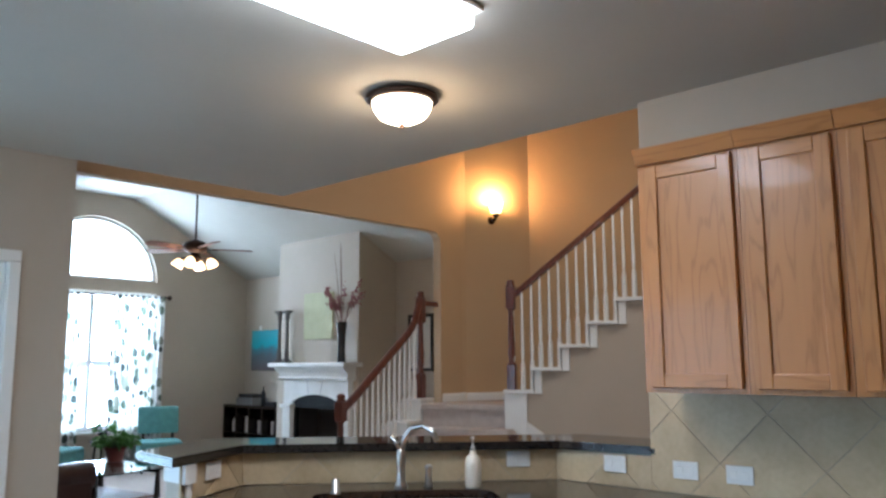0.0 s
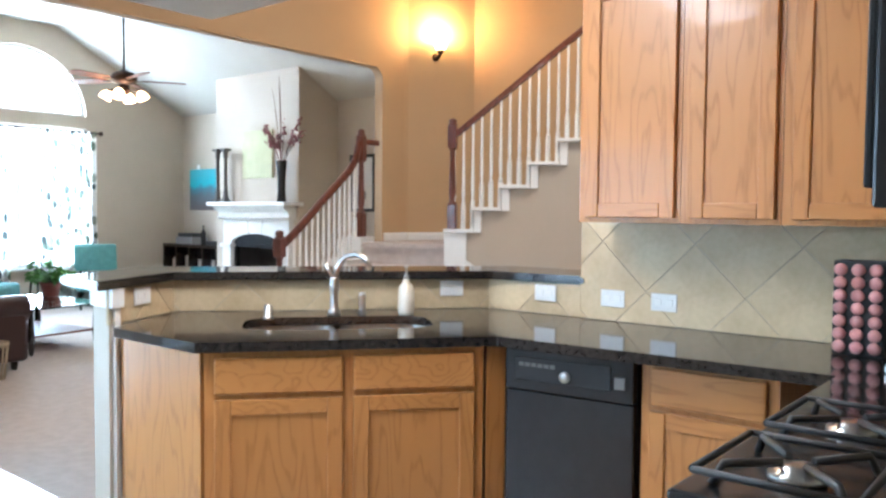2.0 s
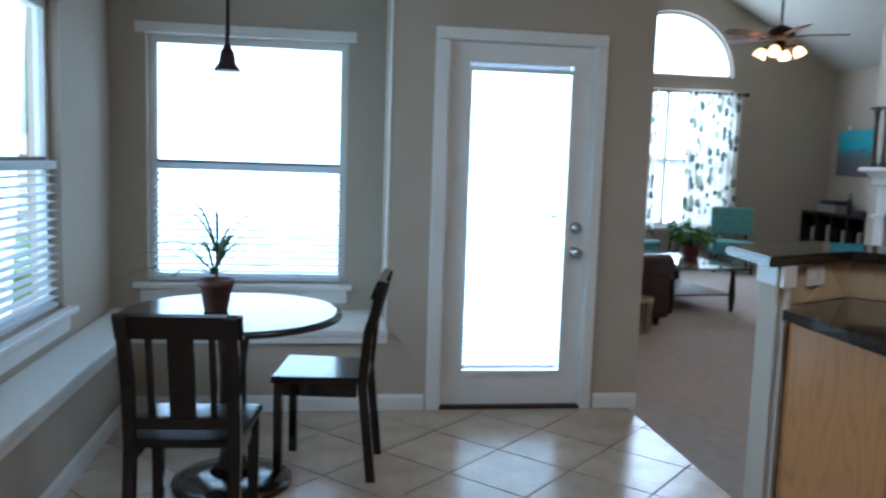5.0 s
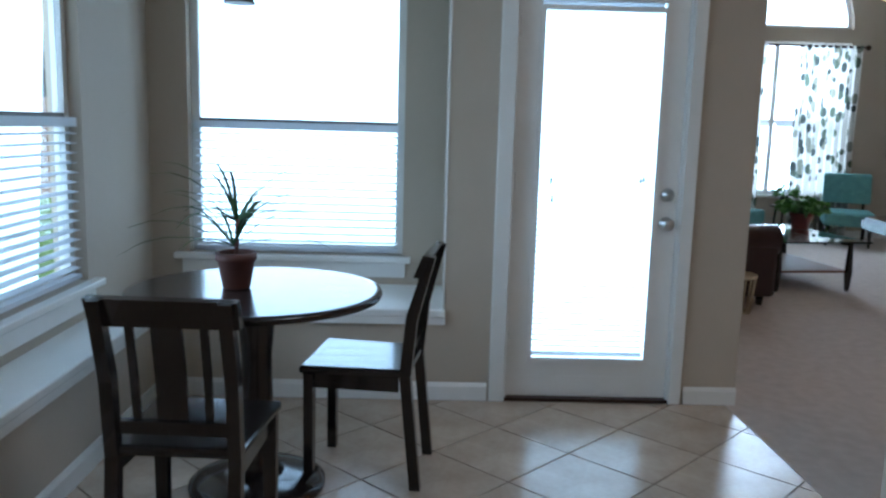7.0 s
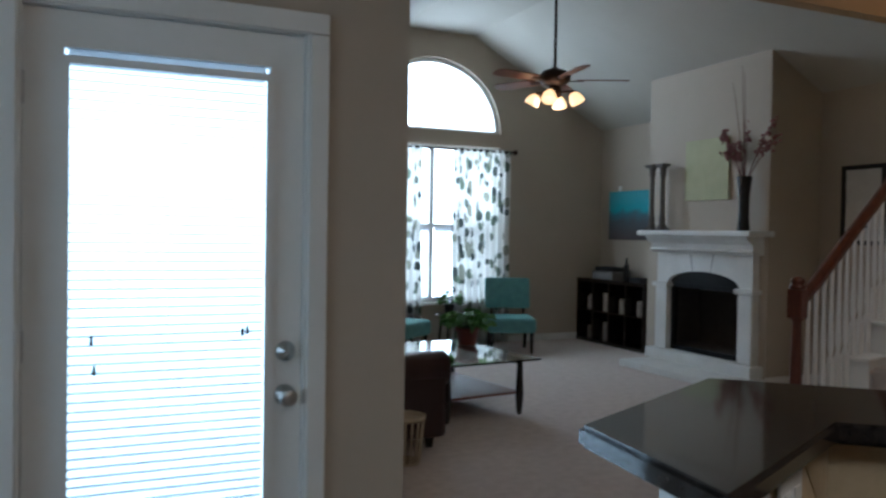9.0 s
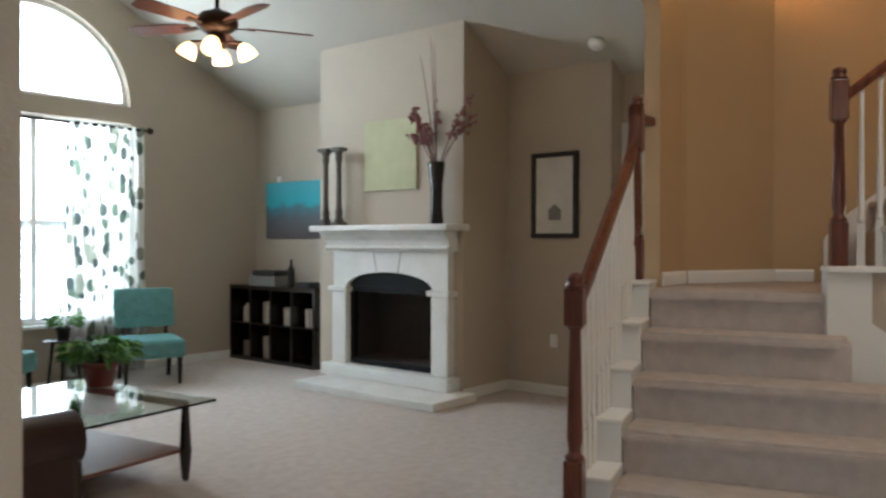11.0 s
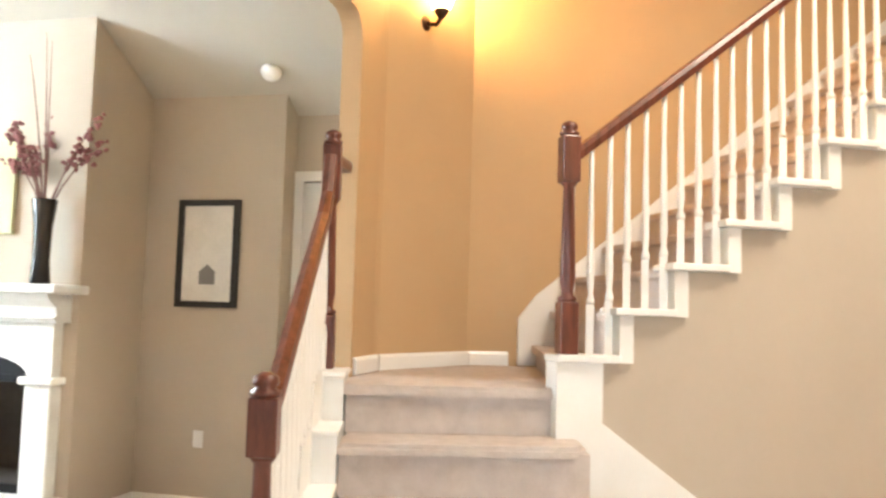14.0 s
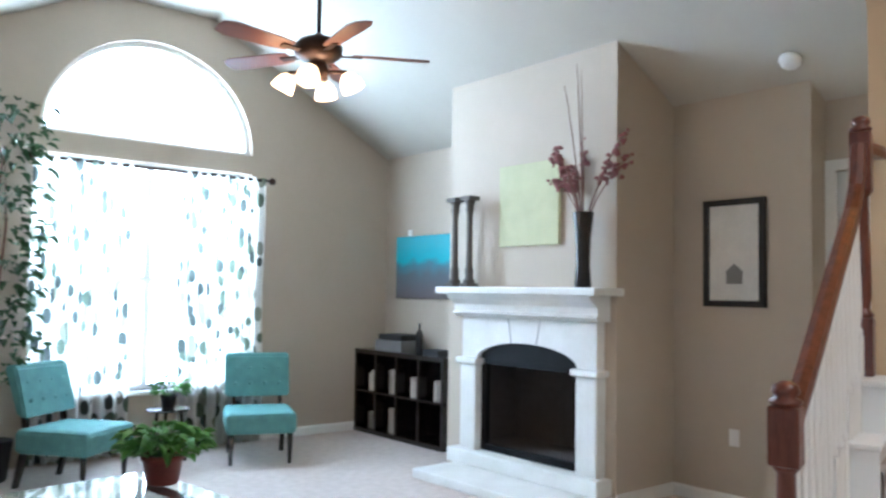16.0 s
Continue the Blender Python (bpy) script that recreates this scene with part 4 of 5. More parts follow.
def base_unit(a, b, depth, doors, label, sides=0.0):
    m = face_pose(a, b)
    w = (Vector(b) - Vector(a)).length
    c = thing("base_cabinet", (*((Vector(a) + Vector(b)) / 2), 0), label, "cabinet", "base cabinets")
    part("body", spun(B((0.002, 0.0, 0.10), (w - 0.002, depth, 0.868)), m), M_OAK, c)
    part("toe_kick", spun(B((0.002, 0.06, 0.0), (w - 0.002, depth, 0.10)), m), M_OAKSHADE, c)
    step = (w - 0.04) / doors
    for k in range(doors):
        x0, x1 = 0.02 + k * step + 0.02, 0.02 + (k + 1) * step - 0.02
        part("drawer_front", spun(B((x0, -0.02, 0.712), (x1, -0.001, 0.848), 0.007), m), M_OAKH, c)
        panel_door(c, m, x0, x1, 0.125, 0.692)
    return c


base_unit((1.03, -2.28), (1.84, -2.955), 0.50, 2, "honey oak sink cabinet with two drawer fronts and two doors")
base_unit((2.0, -3.54), (2.0, -4.02), 0.55, 1, "honey oak base cabinet beside the dishwasher")
solo("cabinet_end_panel", P([(1.02, -1.74), (1.025, -2.268), (1.10, -2.26), (1.42, -1.50), (1.05, -1.66)], (0.0, 0.868)), M_OAK, "plain honey oak end panel of the sink run", "cabinet panel")
solo("cabinet_filler", P([(1.842, -2.965), (1.922, -3.001), (2.0, -2.92), (1.92, -2.90)], (0.0, 0.868)), M_OAK, "narrow honey oak filler beside the dishwasher", "cabinet panel")

dwm = face_pose((1.925, -3.005), (1.985, -3.53))
dw = thing("dishwasher", (2.2, -3.27, 0), "black dishwasher with a control strip under the worktop", "dishwasher")
part("body", spun(B((0.004, 0.02, 0.10), (0.524, 0.5, 0.866)), dwm), M_BLACKMATTE, dw)
part("door_panel", spun(B((0.004, -0.015, 0.13), (0.524, 0.019, 0.70), 0.006), dwm), M_BLACK, dw)
part("control_panel", spun(B((0.004, -0.025, 0.705), (0.524, 0.019, 0.862), 0.006), dwm), M_BLACK, dw)
part("handle_recess", spun(B((0.05, -0.029, 0.745), (0.44, -0.024, 0.835), 0.004), dwm), M_BLACKMATTE, dw)
part("kick_plate", spun(B((0.004, 0.05, 0.0), (0.524, 0.3, 0.10)), dwm), M_BLACKMATTE, dw)
part("dial", spun(L([(0.022, 0), (0.02, 0.012), (0.006, 0.014)]), dwm @ Matrix.Translation((0.26, -0.029, 0.775)) @ Matrix.Rotation(radians(90), 4, 'X')), M_STEEL, dw, "steel dial")
part("latch", spun(B((0.455, -0.034, 0.755), (0.495, -0.025, 0.80), 0.003), dwm), M_GREY, dw)
for k in range(6):
    part("button", spun(B((0.07 + k * 0.026, -0.032, 0.80), (0.09 + k * 0.026, -0.028, 0.815)), dwm), M_GREY, dw)

# wall cabinets
UZ0, UZ1 = 1.352, 2.335
for a, b, lab in (((2.27, -3.12), (2.27, -3.555), "honey oak wall cabinet with one tall recessed panel door"), ((2.27, -3.557), (2.27, -3.925), "honey oak wall cabinet with one tall recessed panel door"), ((2.27, -3.927), (2.27, -4.34), "honey oak wall cabinet with one tall recessed panel door")):
    m = face_pose(a, b)
    w = (Vector(b) - Vector(a)).length
    c = thing("wall_cabinet", (2.42, (a[1] + b[1]) / 2, UZ0), lab, "cabinet", "wall cabinets")
    part("body", spun(B((0.0, 0.0, UZ0), (w, 0.297, UZ1)), m), M_OAK, c)
    panel_door(c, m, 0.035, w - 0.02, UZ0 + 0.02, UZ1 - 0.04)
    part("crown", spun(prism(bmesh.new(), [(0.0, UZ1 - 0.03), (-0.02, UZ1 - 0.03), (-0.05, UZ1 + 0.035), (0.0, UZ1 + 0.035)], (0.0, w), 0), m), M_OAKH, c, "oak crown moulding")
m = face_pose((2.27, -4.60), (0.62, -4.60))
for x0, x1, z0 in ((0.0, 0.86, UZ0), (0.862, 1.64, 1.83)):
    c = thing("wall_cabinet", (2.27 - (x0 + x1) / 2, -4.7, z0), "honey oak wall cabinet on the range wall", "cabinet", "wall cabinets")
    part("body", spun(B((x0, 0.0, z0), (x1, 0.265, UZ1)), m), M_OAK, c)
    panel_door(c, m, x0 + 0.03, (x0 + x1) / 2 - 0.01, z0 + 0.02, UZ1 - 0.04)
    panel_door(c, m, (x0 + x1) / 2 + 0.01, x1 - 0.03, z0 + 0.02, UZ1 - 0.04)
mw = thing("microwave", (1.02, -4.65, 1.40), "black over-the-range microwave with a bowed chrome handle", "microwave")
part("body", B((0.64, -4.865, 1.40), (1.40, -4.58, 1.825), 0.006), M_BLACK, mw)
part("door_glass", B((0.86, -4.579, 1.43), (1.38, -4.565, 1.80), 0.004), M_MIRRORB, mw)
part("control_panel", B((0.65, -4.579, 1.43), (0.85, -4.567, 1.80), 0.003), M_BLACKMATTE, mw)
part("handle", T([(1.31, -4.565, 1.43), (1.31, -4.52, 1.46), (1.31, -4.485, 1.55), (1.31, -4.48, 1.62), (1.31, -4.485, 1.69), (1.31, -4.52, 1.77), (1.31, -4.565, 1.80)], 0.014), M_CHROME, mw, "bowed chrome handle")

mw.location.y += 0.045

rg = thing("gas_range", (1.02, -4.5, 0), "black gas range with cast iron grates", "range")
part("body", B((0.63, -4.865, 0.0), (1.39, -4.28, 0.89), 0.006), M_BLACK, rg)
part("cooktop", B((0.62, -4.865, 0.891), (1.395, -4.24, 0.925), 0.01), M_BLACK, rg)
part("oven_door", B((0.65, -4.279, 0.20), (1.37, -4.25, 0.76), 0.008), M_BLACK, rg)
part("oven_handle", T([(0.68, -4.22, 0.80), (1.34, -4.22, 0.80)], 0.014), M_CHROME, rg)
for k in range(5):
    part("knob", spun(L([(0.022, 0), (0.02, 0.025), (0.008, 0.028)], n=12), Matrix.Translation((0.74 + k * 0.14, -4.279, 0.85)) @ Matrix.Rotation(radians(-90), 4, 'X')), M_STEEL, rg)
for x in (0.81, 1.20):
    for y in (-4.40, -4.70):
        part("burner", L([(0.05, 0), (0.05, 0.012), (0.036, 0.016), (0.034, 0.026), (0.01, 0.028)], (x, y, 0.926), 14), M_STEEL, rg)
        bm = bmesh.new()
        for a in range(4):
            an = math.pi / 2 * a + math.pi / 4
            tube(bm, [(x + 0.03 * math.cos(an), y + 0.03 * math.sin(an), 0.958), (x + 0.15 * math.cos(an), y + 0.13 * math.sin(an), 0.962), (x + 0.17 * math.cos(an), y + 0.15 * math.sin(an), 0.927)], 0.008, 6)
        for s in (-1, 1):
            tube(bm, [(x - 0.15, y + s * 0.13, 0.955), (x + 0.15, y + s * 0.13, 0.955)], 0.007, 6)
            tube(bm, [(x + s * 0.15, y - 0.13, 0.955), (x + s * 0.15, y + 0.13, 0.955)], 0.007, 6)
        part("grate", bm, M_IRON, rg)

# faucet, soap, air gap, plates
fc = thing("faucet", (1.86, -2.08, 0.91), "brushed steel gooseneck faucet behind the sink", "faucet")
fx, fy = 1.86, -2.08
part("base", L([(0.03, 0), (0.028, 0.02), (0.02, 0.03), (0.019, 0.10), (0.023, 0.12), (0.02, 0.17), (0.012, 0.18)], (fx, fy, 0.91)), M_STEEL, fc)
d = Vector((0.2, -0.98, 0)).normalized()
part("spout", T([(fx + d.x * s, fy + d.y * s, z) for s, z in ((0, 1.06), (0.02, 1.13), (0.06, 1.18), (0.12, 1.195), (0.17, 1.175), (0.195, 1.13))], 0.013, 10), M_STEEL, fc)
part("lever", T([(fx - 0.005, fy, 1.08), (fx - 0.03, fy + 0.03, 1.15)], 0.009), M_STEEL, fc)
sb = thing("soap_dispenser", (2.11, -2.30, 0.91), "cream ceramic pump soap bottle", "soap bottle")
part("bottle", L([(0.033, 0), (0.037, 0.01), (0.037, 0.11), (0.03, 0.135), (0.014, 0.15), (0.014, 0.165)], (2.11, -2.30, 0.91)), M_CREAM, sb)
part("pump", L([(0.012, 0), (0.012, 0.015), (0.005, 0.02), (0.005, 0.05), (0.011, 0.052), (0.010, 0.062)], (2.11, -2.30, 1.075), 12), M_STEEL, sb)
part("nozzle", T([(2.11, -2.30, 1.13), (2.08, -2.325, 1.126)], 0.005), M_STEEL, sb)
solo("air_gap", L([(0.022, 0), (0.022, 0.012), (0.017, 0.014), (0.017, 0.06), (0.008, 0.066)], (1.56, -1.98, 0.91)), M_STEEL, "small brushed steel air gap cap", "air gap")
solo("side_sprayer", L([(0.02, 0), (0.016, 0.02), (0.014, 0.08), (0.018, 0.09), (0.012, 0.10)], (1.98, -2.14, 0.91)), M_STEEL, "brushed steel side sprayer", "sprayer")
q = (-0.66, -0.753)
plate((1.20, -1.567, 1.012), (0.44, -0.898), "white outlet on the tan stone bar front", w=0.115, h=0.075)
plate((2.42, -2.322, 1.012), q, "white outlet on the tan stone bar front", w=0.115, h=0.075)
for y, lab in ((-2.78, "white outlet on the tan stone bar front"), (-3.13, "white outlet on the stone backsplash"), (-3.37, "white switch plate on the stone backsplash")):
    plate((2.560, y, 1.012), (-1, 0), lab, w=0.115, h=0.075)
# pod rack and coffee maker
pr = thing("pod_rack", (2.36, -4.16, 0.91), "tall black rack filled with pink coffee pods", "pod rack")
part("rack", B((2.33, -4.25, 0.91), (2.43, -4.085, 1.235), 0.006), M_BLACKMATTE, pr)
podm = None
for r in range(7):
    for c in range(3):
        yy, zz = -4.22 + c * 0.055, 0.94 + r * 0.044
        if podm is None:
            podm = part("pod", spun(L([(0.021, 0), (0.022, 0.004), (0.018, 0.012), (0.003, 0.013)], n=12), Matrix.Rotation(radians(-90), 4, 'Y')), M_PINK, pr)
            o = podm
        else:
            o = podm.copy()
            scene.collection.objects.link(o)
        o.location = (2.329, yy, zz)
cf = thing("coffee_maker", (2.2, -4.5, 0.91), "black and chrome single cup coffee maker", "coffee maker")
part("body", B((2.05, -4.66, 0.91), (2.30, -4.42, 1.22), 0.02), M_BLACK, cf)
part("head", B((2.02, -4.64, 1.12), (2.32, -4.34, 1.27), 0.03), M_BLACK, cf)
part("trim_ring", L([(0.09, 0), (0.09, 0.012), (0.07, 0.014)], (2.17, -4.45, 1.271)), M_CHROME, cf)
part("drip_tray", B((2.06, -4.42, 0.91), (2.29, -4.30, 0.94), 0.006), M_STEEL, cf)

# ceiling lights
fl = thing("flush_ceiling_light", (1.70, -2.25, KC), "lit frosted dome light with a bronze rim on the kitchen ceiling", "ceiling light")
part("rim", L([(0.13, -0.0005), (0.165, -0.012), (0.168, -0.03), (0.150, -0.042), (0.14, -0.04)], (1.70, -2.25, KC), 32), M_BRONZE, fl)
part("dome", L([(0.138, -0.042), (0.130, -0.075), (0.105, -0.11), (0.06, -0.132), (0.012, -0.14)], (1.70, -2.25, KC), 32), M_SHADE, fl)
part("finial", L([(0.012, -0.14), (0.012, -0.15), (0.005, -0.16)], (1.70, -2.25, KC), 12), M_BRONZE, fl)
tb = thing("tube_ceiling_light", (0.63, -2.92, KC), "lit long white fluorescent box on the kitchen ceiling", "ceiling light")
part("housing", B((0.01, -3.12, KC - 0.02), (1.26, -2.71, KC - 0.001)), M_WHITE, tb)
part("diffuser", B((0.03, -3.10, KC - 0.085), (1.24, -2.73, KC - 0.021), 0.02), M_TUBE, tb)

# ---- nook furniture ----
pl = thing("pendant_lamp", (-1.03, -1.2, 1.70), "small dark bronze pendant over the dining table", "pendant lamp")
part("rod", T([(-1.03, -1.2, 1.80), (-1.03, -1.2, 2.68)], 0.008), M_BRONZE, pl)
part("canopy", L([(0.02, -0.04), (0.06, -0.02), (0.065, -0.001)], (-1.03, -1.2, KC)), M_BRONZE, pl)
part("shade", L([(0.052, 0), (0.046, 0.012), (0.032, 0.03), (0.028, 0.07), (0.018, 0.085), (0.012, 0.10)], (-1.03, -1.2, 1.71)), M_BRONZE, pl)
TX, TY = -1.03, -0.98
tbl = thing("dining_table", (TX, TY, 0), "round espresso pedestal dining table", "table")
part("tabletop", L([(0.42, 0.0), (0.45, 0.006), (0.455, 0.018), (0.45, 0.03), (0.43, 0.032)], (TX, TY, 0.718), 48), M_ESPRESSO, tbl)
part("column", L([(0.10, 0), (0.06, 0.05), (0.045, 0.12), (0.06, 0.2), (0.055, 0.45), (0.07, 0.6), (0.12, 0.66)], (TX, TY, 0.055), 24), M_ESPRESSO, tbl)
part("base_disc", L([(0.25, 0), (0.25, 0.02), (0.22, 0.035), (0.12, 0.055), (0.1, 0.056)], (TX, TY, 0.001), 40), M_ESPRESSO, tbl)


def dining_chair():
    """Built at the origin, facing +y."""
    c = thing("dining_chair", (0, 0, 0), "espresso wooden dining chair with a slatted back", "chair", "chairs at the nook table")
    bm = B((-0.205, -0.20, 0.43), (0.205, 0.21, 0.462), 0.012)
    for v in bm.verts:
        if v.co.y < 0:
            v.co.x *= 0.90
    part("seat", bm, M_ESPRESSO, c)
    for s in (-1, 1):
        part("leg", spun(P([(-0.018, 0), (0.018, 0), (0.022, 0.43), (-0.022, 0.43)], (-0.018, 0.018), 1), Matrix.Translation((s * 0.175, 0.175, 0))), M_ESPRESSO, c)
        bm = bmesh.new()
        prism(bm, [(-0.25, 0.0), (-0.21, 0.0), (-0.165, 0.43), (-0.185, 0.70), (-0.255, 0.97), (-0.285, 0.96), (-0.225, 0.68), (-0.205, 0.43)], (s * 0.17 - 0.018, s * 0.17 + 0.018), 0)
        part("back_post", bm, M_ESPRESSO, c)
        part("apron", B((s * 0.172 - 0.01, -0.16, 0.375), (s * 0.172 + 0.01, 0.155, 0.43)), M_ESPRESSO, c)
    part("apron", B((-0.15, 0.165, 0.375), (0.15, 0.185, 0.43)), M_ESPRESSO, c)
    part("top_rail", P([(-0.21, 0.875), (-0.242, 0.97), (-0.272, 0.965), (-0.240, 0.87)], (-0.20, 0.20), 0), M_ESPRESSO, c)
    part("low_rail", P([(-0.168, 0.50), (-0.172, 0.545), (-0.20, 0.545), (-0.195, 0.50)], (-0.152, 0.152), 0), M_ESPRESSO, c)
    for x, w in ((-0.10, 0.011), (0.0, 0.042), (0.10, 0.011)):
        part("back_slat", P([(-0.178, 0.54), (-0.195, 0.70), (-0.222, 0.89), (-0.234, 0.89), (-0.207, 0.70), (-0.19, 0.54)], (x - w, x + w), 0), M_ESPRESSO, c)
    for o in c.children:
        for v in o.data.vertices:
            if v.co.z > 0.47:
                v.co.z = 0.47 + (v.co.z - 0.47) * 0.84
    return c


ch = dining_chair()
ch2 = copy_thing(ch, pose(-0.645, -0.80, 0, 0, 0, 82))
ch.matrix_basis = pose(-1.09, -1.54, 0, 0, 0, -3)


def strap_leaf(bm, base, az, length, lift, w, droop=1.0):
    """A long arching leaf of four pieces with a fold."""
    pts = []
    for i in range(6):
        u = i / 5
        r = length * u * math.cos(lift * (1 - 0.3 * u))
        z = length * (u * math.sin(lift) - droop * 0.45 * u * u * u)
        pts.append((base[0] + r * math.cos(az), base[1] + r * math.sin(az), base[2] + z, w * (0.5 + 0.9 * u) * (1 - u) ** 0.6 + 0.0008))
    s = Vector((-math.sin(az), math.cos(az), 0))
    prev = None
    for x, y, z, ww in pts:
        c = Vector((x, y, z))
        row = [bm.verts.new(c - s * ww), bm.verts.new(c - Vector((0, 0, ww * 0.4))), bm.verts.new(c + s * ww)]
        if prev:
            for k in (0, 1):
                bm.faces.new((prev[k], prev[k + 1], row[k + 1], row[k]))
        prev = row


rnd = random.Random(5)
dp = thing("dracaena_plant", (-1.10, -0.98, 0.75), "spiky green houseplant in a brown clay pot on the table", "plant")
part("pot", L([(0.045, 0), (0.05, 0.006), (0.066, 0.10), (0.073, 0.102), (0.074, 0.13), (0.064, 0.131), (0.06, 0.11)], (-1.10, -0.98, 0.751)), M_POT, dp)
part("soil", L([(0.058, 0), (0.06, 0.004)], (-1.10, -0.98, 0.862)), M_SOIL, dp)
bm = bmesh.new()
tube(bm, [(-1.10, -0.98, 0.866), (-1.095, -0.98, 1.0)], 0.008, 6)
part("stem", bm, M_BRANCH, dp)
for cl in ((-1.095, -0.98, 0.99), (-1.11, -0.97, 0.90)):
    bm = bmesh.new()
    for k in range(15):
        strap_leaf(bm, cl, k * 2.4 + rnd.random(), 0.28 + 0.12 * rnd.random(), 0.25 + 0.95 * rnd.random(), 0.009, 0.75)
    part("leaf_rosette", bm, M_LEAFDARK, dp)

# ---- living room ----
fan = thing("ceiling_fan", (4.06, 3.77, 2.6), "bronze ceiling fan with wooden blades and four lit glass shades", "ceiling fan")
FX, FY = 4.06, 3.77
part("downrod", T([(FX, FY, 2.94), (FX, FY, 3.97)], 0.014), M_BRONZE, fan)
part("canopy", L([(0.03, -0.09), (0.07, -0.04), (0.075, -0.001)], (FX, FY, 3.99)), M_BRONZE, fan)
part("motor", L([(0.05, 0), (0.10, 0.02), (0.14, 0.05), (0.145, 0.10), (0.11, 0.14), (0.05, 0.16), (0.02, 0.18)], (FX, FY, 2.78), 28), M_BRONZE, fan)
part("light_hub", L([(0.02, 0), (0.06, 0.02), (0.065, 0.07), (0.05, 0.12)], (FX, FY, 2.67)), M_BRONZE, fan)
for k in range(5):
    a = math.radians(72 * k - 28)
    m = Matrix.Translation((FX, FY, 2.84)) @ Matrix.Rotation(a, 4, 'Z') @ Matrix.Rotation(radians(12), 4, 'X')
    bl = part("blade", spun(P([(0.2, -0.05), (0.30, -0.065), (0.60, -0.075), (0.66, -0.05), (0.67, 0.0), (0.66, 0.05), (0.60, 0.075), (0.30, 0.065), (0.2, 0.05)], (-0.004, 0.004)), m), M_REDWOOD, fan, "reddish brown wooden blade")
    part("blade_iron", spun(B((0.12, -0.02, -0.012), (0.26, 0.02, -0.004)), m), M_BRONZE, bl)
for k in range(4):
    a = math.radians(90 * k + 45)
    cx, cy = FX + 0.17 * math.cos(a), FY + 0.17 * math.sin(a)
    part("lamp_arm", T([(FX + 0.05 * math.cos(a), FY + 0.05 * math.sin(a), 2.73), (cx, cy, 2.73), (cx, cy, 2.705)], 0.011), M_BRONZE, fan)
    m = Matrix.Translation((cx, cy, 2.715)) @ Matrix.Rotation(a, 4, 'Z') @ Matrix.Rotation(radians(-28), 4, 'Y') @ Matrix.Rotation(math.pi, 4, 'X')
    part("glass_shade", spun(L([(0.025, 0), (0.045, 0.02), (0.062, 0.06), (0.068, 0.10), (0.062, 0.10), (0.03, 0.03)]), m), M_FANSHADE, fan, "lit frosted bell shade")
vent = thing("ceiling_vent", (4.2, 4.8, 3.98), "white ceiling air vent", "vent")
part("frame", B((4.05, 4.72, 3.978), (4.35, 4.88, 3.989), 0.003), M_WHITE, vent)
for k in range(5):
    part("slat", B((4.07, 4.74 + k * 0.027, 3.968), (4.33, 4.752 + k * 0.027, 3.977)), M_WHITE, vent)

# fireplace
fp = thing("fireplace", (6.0, 4.1, 0), "white painted cast stone fireplace with an arched opening and hearth", "fireplace")
Y0, Y1 = 3.28, 4.75
part("hearth", B((5.50, Y0 - 0.22, 0.0), (6.067, Y1 + 0.0, 0.075), 0.012), M_MANTEL, fp)
part("hearth_step", B((5.90, Y0 - 0.04, 0.076), (6.128, Y1 + 0.06, 0.19), 0.012), M_MANTEL, fp)
for y0, y1 in ((Y0 + 0.02, Y0 + 0.21), (Y1 - 0.21, Y1 - 0.02)):
    part("pilaster", B((5.97, y0, 0.191), (6.128, y1, 0.875), 0.012), M_MANTEL, fp)
    part("pilaster_cap", B((5.94, y0 - 0.03, 0.876), (6.128, y1 + 0.03, 0.925), 0.012), M_MANTEL, fp)
yc, hw = (Y0 + Y1) / 2, (Y1 - Y0) / 2 - 0.21
arc = [(yc + hw * math.cos(math.pi * k / 16), 0.93 + 0.14 * math.sin(math.pi * k / 16)) for k in range(17)]
part("arched_frieze", P([(Y0 + 0.03, 0.927), (Y0 + 0.03, 1.26), (Y1 - 0.03, 1.26), (Y1 - 0.03, 0.927)] + arc, (5.985, 6.128), 0), M_MANTEL, fp)
for k in (-1, 1):
    part("keystone_joint", P([(yc + k * 0.13 - 0.004, 1.07), (yc + k * 0.13 + 0.004, 1.07), (yc + k * 0.17 + 0.004, 1.255), (yc + k * 0.17 - 0.004, 1.255)], (5.982, 5.984), 0), M_GREY, fp)
prof = [(6.128, 1.261), (5.95, 1.261), (5.91, 1.29), (5.94, 1.31), (5.93, 1.36), (5.87, 1.40), (5.84, 1.44), (6.128, 1.44)]
part("mantel_moulding", P([(x, z) for x, z in prof], (Y0 - 0.02, Y1 + 0.02), 1), M_MANTEL, fp)
part("mantel_shelf", B((5.80, Y0 - 0.10, 1.441), (6.128, Y1 + 0.12, 1.497), 0.012), M_MANTEL, fp)
fp.location.x += 0.06
ib = thing("firebox_insert", (6.2, yc, 0.2), "black metal firebox with an arched hood", "firebox")
part("frame", frame_ring((Y0 + 0.212, 0.195), (Y1 - 0.212, 0.93), 6.12, 1, 0.05, 0.05), M_FIREMETAL, ib)
bm = bmesh.new()
prism(bm, [(Y0 + 0.215, 0.931)] + arc[::-1] + [(Y1 - 0.215, 0.931)], (6.09, 6.125), 0)
part("hood", bm, M_FIREMETAL, ib)
